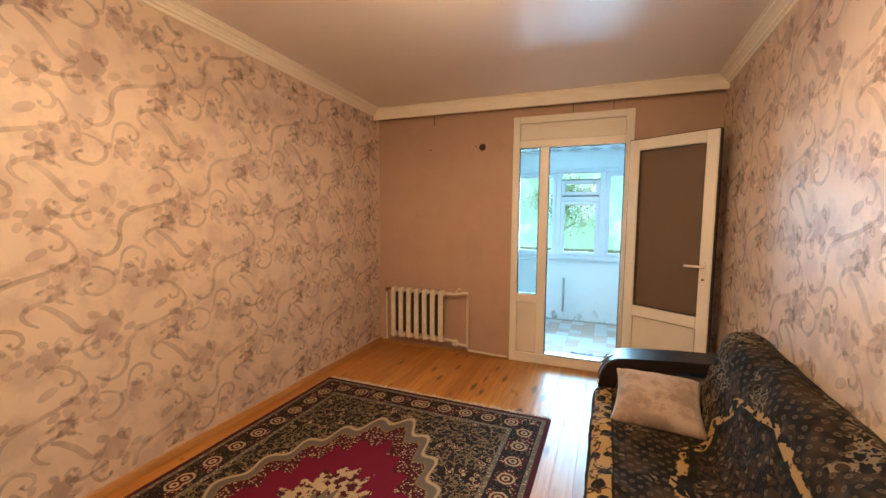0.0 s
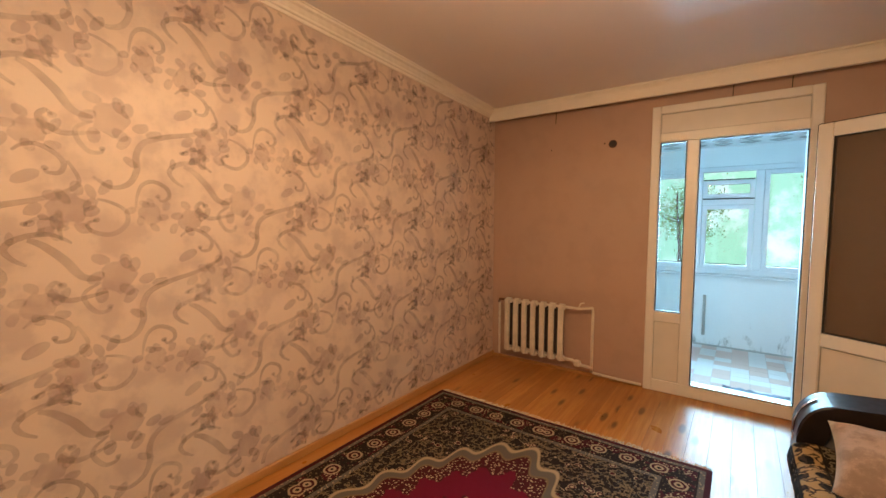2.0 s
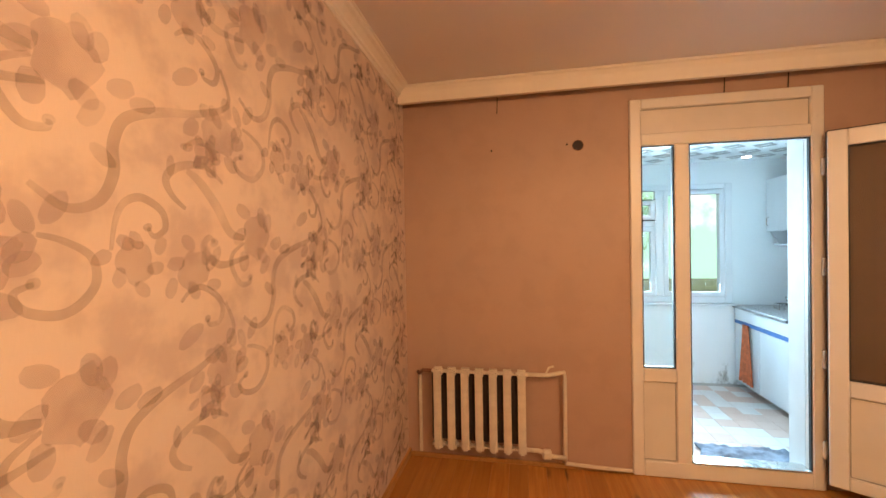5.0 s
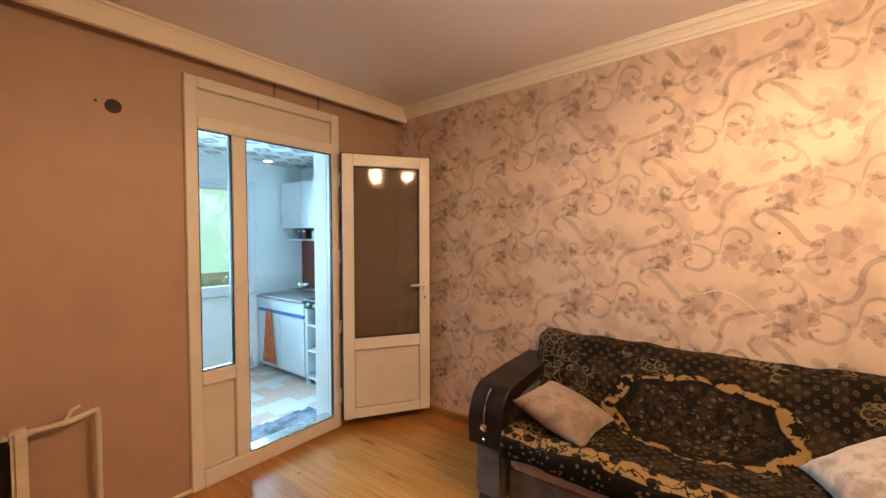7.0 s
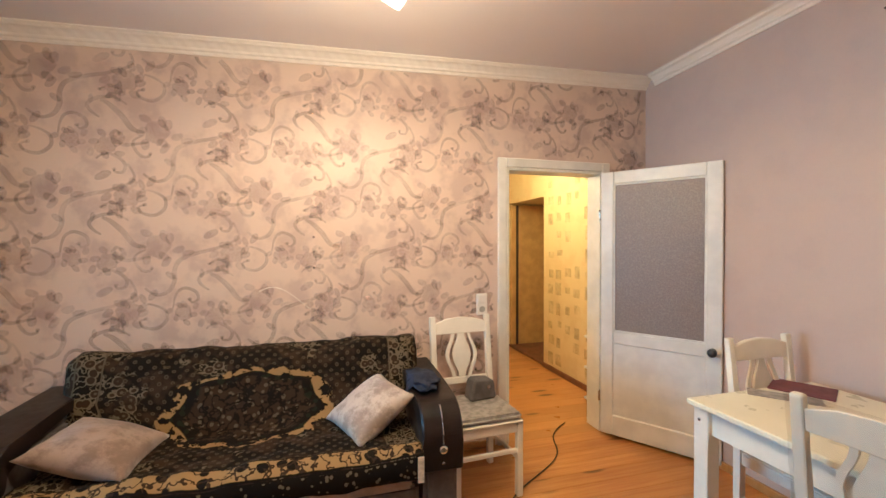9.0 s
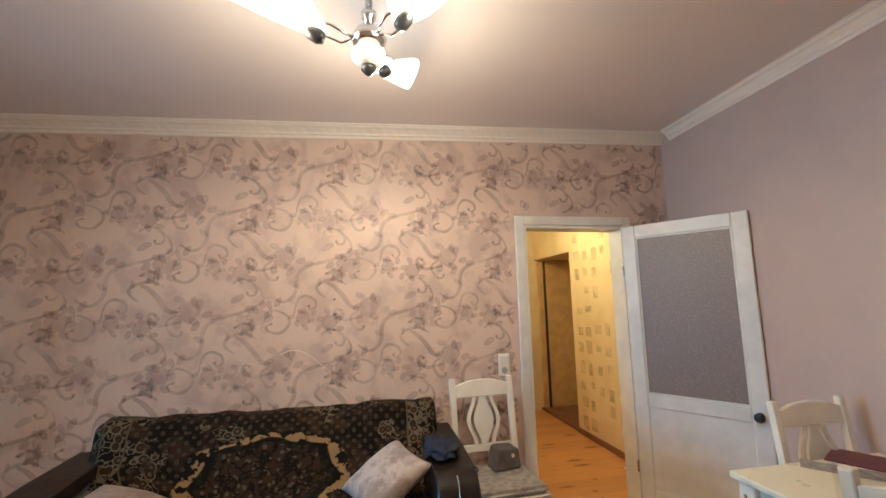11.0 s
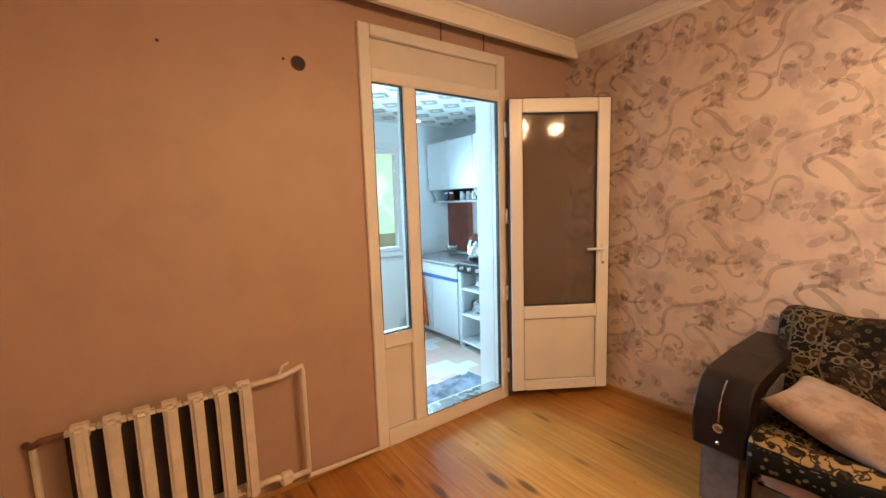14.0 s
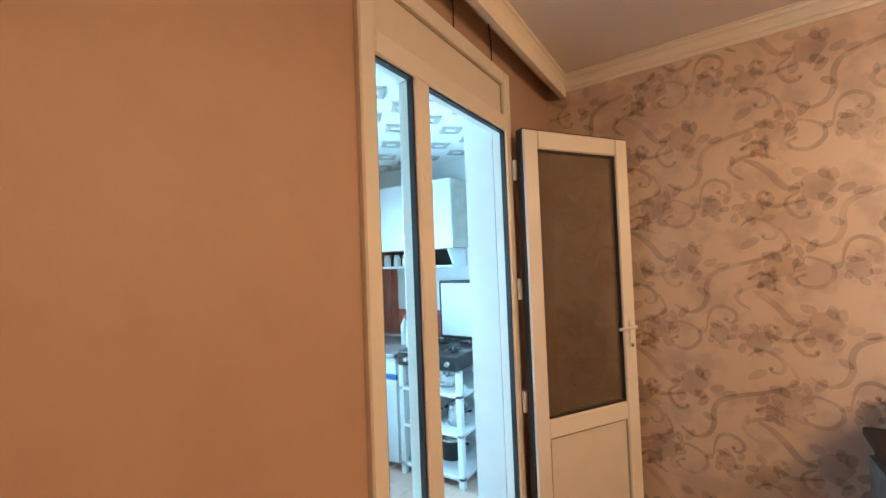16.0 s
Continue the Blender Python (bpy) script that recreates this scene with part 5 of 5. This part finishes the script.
lid = part("lid", box(0.50, 0.52, 0.0, 0.47, 0.11, 0.58, 0.006), M_BLACK, sv, "raised lid with dark rim")
part("lid_face", box(0.495, 0.5, 0.025, 0.445, 0.135, 0.555), M_KITCHEN, lid)
kt = thing("kettle", pose(3.16, 1.02, KZ + 0.907), "steel kettle with black handle standing on the stove", "kettle")
part("body", lathe([(0.08, 0), (0.09, 0.02), (0.085, 0.08), (0.06, 0.12), (0.035, 0.135)], 22), M_STEEL, kt, smooth=True)
part("lid", lathe([(0.036, 0.13), (0.03, 0.145), (0.008, 0.15), (0.012, 0.165), (0.004, 0.17)], 16), M_STEEL, kt, smooth=True)
part("spout", tube([(0, 0.07, 0.06), (0, 0.11, 0.09), (0, 0.13, 0.13)], 0.016, 10, taper=0.008), M_STEEL, kt, smooth=True)
part("handle", tube([(0, 0.075, 0.1), (0, 0.06, 0.17), (0, 0, 0.195), (0, -0.06, 0.17), (0, -0.075, 0.1)], 0.008, 8), M_BLACK, kt, smooth=True)
def pot(x, y, z, r, hh, label, mat):
    p = thing("cooking_pot", pose(x, y, z), label, "pot", "pots on the kitchen shelves")
    part("body", lathe([(r * 0.92, 0), (r, 0.012), (r, hh), (r * 1.04, hh + 0.004)], 20), mat, p, smooth=True)
    part("lid", lathe([(r * 1.03, hh + 0.005), (r * 0.8, hh + 0.02), (0.012, hh + 0.03), (0.014, hh + 0.045), (0.005, hh + 0.05)], 20), M_STEEL, p, smooth=True)
    for s in (-1, 1): part("handle", tube([(0, s * r, hh * 0.75), (0, s * (r + 0.03), hh * 0.8), (0.02, s * (r + 0.03), hh * 0.8), (0.03, s * r, hh * 0.75)], 0.005, 6), M_BLACK, p)
pot(3.16, 0.98, KZ + 0.363, 0.085, 0.10, "steel cooking pot with lid on the stand", M_STEEL)
pot(3.18, 0.74, KZ + 0.363, 0.075, 0.12, "steel saucepan with lid on the stand", M_STEEL)
pot(3.25, 0.84, KZ + 0.083, 0.10, 0.13, "dark cooking pot on the lowest shelf", M_BLACK)
pb = thing("plastic_bag", pose(3.17, 0.86, KZ + 0.623), "crumpled white plastic bag on the stand", "bag")
bm = bmesh.new()
bmesh.ops.create_icosphere(bm, subdivisions=3, radius=1)
for v in bm.verts:
    k = 1 + 0.4 * noise.noise(v.co * 2.6)
    v.co = Vector((v.co.x * 0.11 * k, v.co.y * 0.13 * k, max(0, (v.co.z + 0.75) * 0.075 * k)))
part("film", bm, M_WHITE, pb)
def bottle(x, y, z, r, hh, body, cap, label):
    p = thing("bottle", pose(x, y, z), label, "bottle", "bottles by the stove")
    part("body", lathe([(r, 0), (r * 1.02, 0.01), (r, hh * 0.65), (r * 0.4, hh * 0.82), (r * 0.35, hh * 0.88)], 14), body, p, smooth=True)
    part("cap", lathe([(r * 0.42, hh * 0.88), (r * 0.42, hh), (r * 0.2, hh + 0.003)], 12), cap, p)
Z = KZ + 0.851
bottle(3.32, 1.30, Z, 0.032, 0.24, M_WHITE, M_ORANGE, "white detergent bottle with orange cap")
bottle(3.25, 1.20, Z, 0.028, 0.22, M_WHITE, M_WHITE, "white plastic bottle beside the stove")
bottle(3.42, 1.24, Z, 0.03, 0.2, M_ORANGE, M_PVC, "orange plastic bottle on the worktop")
dr = thing("dish_rack", pose(3.33, 1.62, Z), "steel wire dish rack with bowls on the worktop", "dish rack")
for i in range(7): part("wire", tube([(-0.12, -0.12 + 0.04 * i, 0.005), (-0.12, -0.12 + 0.04 * i, 0.06), (0.12, -0.12 + 0.04 * i, 0.06), (0.12, -0.12 + 0.04 * i, 0.005)], 0.003, 5), M_STEEL, dr)
part("bowl", lathe([(0.03, 0.064), (0.07, 0.09), (0.085, 0.13), (0.08, 0.13)], 18), M_STEEL, dr, smooth=True)
up = thing("wall_cabinet", pose(3.3, 0.80, 0), "white laminate wall cabinet with two doors and open shelf", "wall cabinet")
# white cabinet's body coloured grey, its shaded side put into the colour
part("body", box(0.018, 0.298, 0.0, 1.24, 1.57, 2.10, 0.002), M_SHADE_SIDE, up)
for i in range(3):
    dd = part("door", box(0.0, 0.018, 0.003 + 0.413 * i, 0.41 + 0.413 * i, 1.565, 2.10, 0.003), M_KITCHEN, up)
    y = (0.375, 0.45, 1.19)[i]
    part("handle", tube([(0, y, 1.62), (-0.022, y, 1.63), (-0.022, y, 1.70), (0, y, 1.71)], 0.005, 6), M_CHROME, dd)
part("open_shelf", box(0.06, 0.298, 0.05, 1.22, 1.42, 1.435, 0.002), M_KITCHEN, up)
for y in (0.05, 0.42, 1.20): part("bracket", extrude([(0.02, 1.568), (0.298, 1.568), (0.298, 1.435), (0.1, 1.435)], "y", y, y + 0.016), M_KITCHEN, up)
part("shelf_back", box(0.285, 0.297, 0.06, 1.2, 1.436, 1.566), M_GAP, up)
for i, (y, mt) in enumerate(((0.55, M_STEEL), (0.64, M_WHITE), (0.75, M_WHITE), (0.95, M_RED), (1.05, M_BLUE))):
    jr = thing("jar", pose(3.43, 0.80 + y, 1.436), "small storage jar on the open kitchen shelf", "jar", "jars on the open shelf")
    part("body", lathe([(0.028, 0), (0.03, 0.01), (0.03, 0.07), (0.024, 0.08)], 14), mt, jr, smooth=True)
    part("lid", lathe([(0.028, 0.08), (0.028, 0.098), (0.02, 0.1)], 14), M_STEEL, jr)
for y0, y1, z0, z1, mt, label in ((1.66, 2.05, 0.82, 1.41, M_TERRA, "dark terracotta splash panel on the kitchen wall"), (1.58, 1.656, 0.82, 1.41, M_RED, "terracotta splash panel on the kitchen wall"),
                                  (1.36, 1.43, 1.056, 1.41, M_RED, "narrow terracotta strip on the kitchen wall"), (0.98, 1.576, 0.82, 1.05, M_RED, "low terracotta splash panel behind the stove")):
    bp = thing("splash_panel", pose(KE - 0.001, y0, z0), label, "panel", "splash panels")
    part("sheet", box(-0.008, 0, 0, y1 - y0, 0.0, z1 - z0, 0.002), mt, bp)
rag = thing("floor_rag", pose(2.36, 0.42, KZ), "crumpled grey-blue rag lying behind the door step", "rag")
bm = bmesh.new()
bmesh.ops.create_grid(bm, x_segments=40, y_segments=24, size=1)
for v in bm.verts:
    q = Vector((v.co.x * 3, v.co.y * 2, 0.4))
    v.co = Vector((v.co.x * 0.31 + 0.03 * noise.noise(q), v.co.y * 0.13 + 0.03 * noise.noise(q + Vector((5, 1, 0))), 0.012 + 0.028 * abs(noise.noise(q * 1.5)) + 0.01 * abs(noise.noise(q * 4))))
part("cloth", bm, M_MATCLOTH, rag, smooth=True).modifiers.new("thickness", "SOLIDIFY").thickness = 0.008

# ---------------------------------------------------------------- outside
bm = bmesh.new()
bmesh.ops.create_grid(bm, x_segments=2, y_segments=2, size=400)
for v in bm.verts: v.co.z = -3.2
structure("ground", bm, M_GROUND, "green garden ground far below the windows", "ground")
def tree(x, y, hh, seed):
    rnd = random.Random(seed)
    t = thing("tree", pose(x, y, -3.2), "broad leafy garden tree seen through the windows", "tree", "garden trees")
    bm = tube([(0.15 * math.sin(k), 0.1 * math.cos(k * 2), hh * 0.75 * k / 5) for k in range(6)], 0.16, 9, None, 0.05)
    tips = []
    for i in range(11):
        a, z = rnd.uniform(0, 6.28), hh * rnd.uniform(0.35, 0.7)
        d = rnd.uniform(1.0, 2.0)
        tip = (d * math.cos(a), d * math.sin(a), z + rnd.uniform(0.4, 1.4))
        tube([(0.1, 0, z), (tip[0] * 0.5, tip[1] * 0.5, z + 0.3), tip], 0.05, 6, bm, 0.012)
        tips.append(Vector(tip))
    part("trunk", bm, M_BARK, t)
    verts, faces = [], []
    for i in range(3000):
        c = rnd.choice(tips) + Vector((rnd.gauss(0, 0.65), rnd.gauss(0, 0.65), rnd.gauss(0, 0.55)))
        q = Euler((rnd.uniform(0, 3), rnd.uniform(0, 3), rnd.uniform(0, 6))).to_matrix()
        s = rnd.uniform(0.05, 0.11)
        n0 = len(verts)
        verts += [tuple(c + q @ Vector(p) * s) for p in ((-1, 0, 0), (0, -0.5, 0.1), (1.1, 0, 0), (0, 0.5, 0.1))]
        faces.append((n0, n0 + 1, n0 + 2, n0 + 3))
    me = bpy.data.meshes.new("crown")
    me.from_pydata(verts, [], faces)
    me.materials.append(M_LEAF)
    cr = new("crown", me)
    cr.parent = t
for x, y, hh, sd in ((-1.5, 30.0, 9.0, 1), (8.5, 33.0, 9.5, 2)): tree(x, y, hh, sd)

# added glowing sheet, its emission stands for the pale hazy distance beyond the garden
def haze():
    a = Mat("glowing_distance", (0.05, 0.08, 0.05), 0.9)
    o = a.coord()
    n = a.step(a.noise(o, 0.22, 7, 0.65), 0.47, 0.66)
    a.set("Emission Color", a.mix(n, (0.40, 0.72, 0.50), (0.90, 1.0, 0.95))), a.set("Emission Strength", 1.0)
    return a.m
structure("backdrop", box(-60, 70, 52, 52.2, -3.2, 40), haze(), "glowing hazy green backdrop sheet beyond the garden", "backdrop")

# ---------------------------------------------------------------- floor boards and tiles
floor = structure("floor", box(0, W, S, 0, -0.12, -0.022), M_GAP, "varnished pine board floor", "floor")
def pieces(name, x0, x1, y0, y1, width, mat, parent):
    me = mesh_of(name, box(0.0003, width - 0.0003, y0, y1, -0.022, 0.0, 0.001), mat)
    n = round((x1 - x0) / width)
    for i in range(n):
        ob = new(name, me)
        ob.parent = parent
        ob.location = (x0 + i * width, 0, 0)
pieces("board", 0, W, S, -0.0, W / 27, M_FLOOR, floor)
pieces("board", W, HX, S - 0.88, HN, (HX - W) / 21, M_HALLFLOOR, bpy.data.objects["floor_hall"])
kf = bpy.data.objects["floor_kitchen"]
me = mesh_of("tile", box(0.001, 0.149, 0.001, 0.149, -0.006, 0.0, 0.0015), M_TILE)
for i in range(int((KE - 0.9) / 0.15)):
    for j in range(12):
        if T + j * 0.15 + 0.15 < K + 0.03:
            ob = new("tile", me)
            ob.parent = kf
            ob.location = (KE - 0.15 * (i + 1), T + 0.012 + j * 0.146, KZ + 0.0005)
            ob.scale = (1, 0.973, 1)
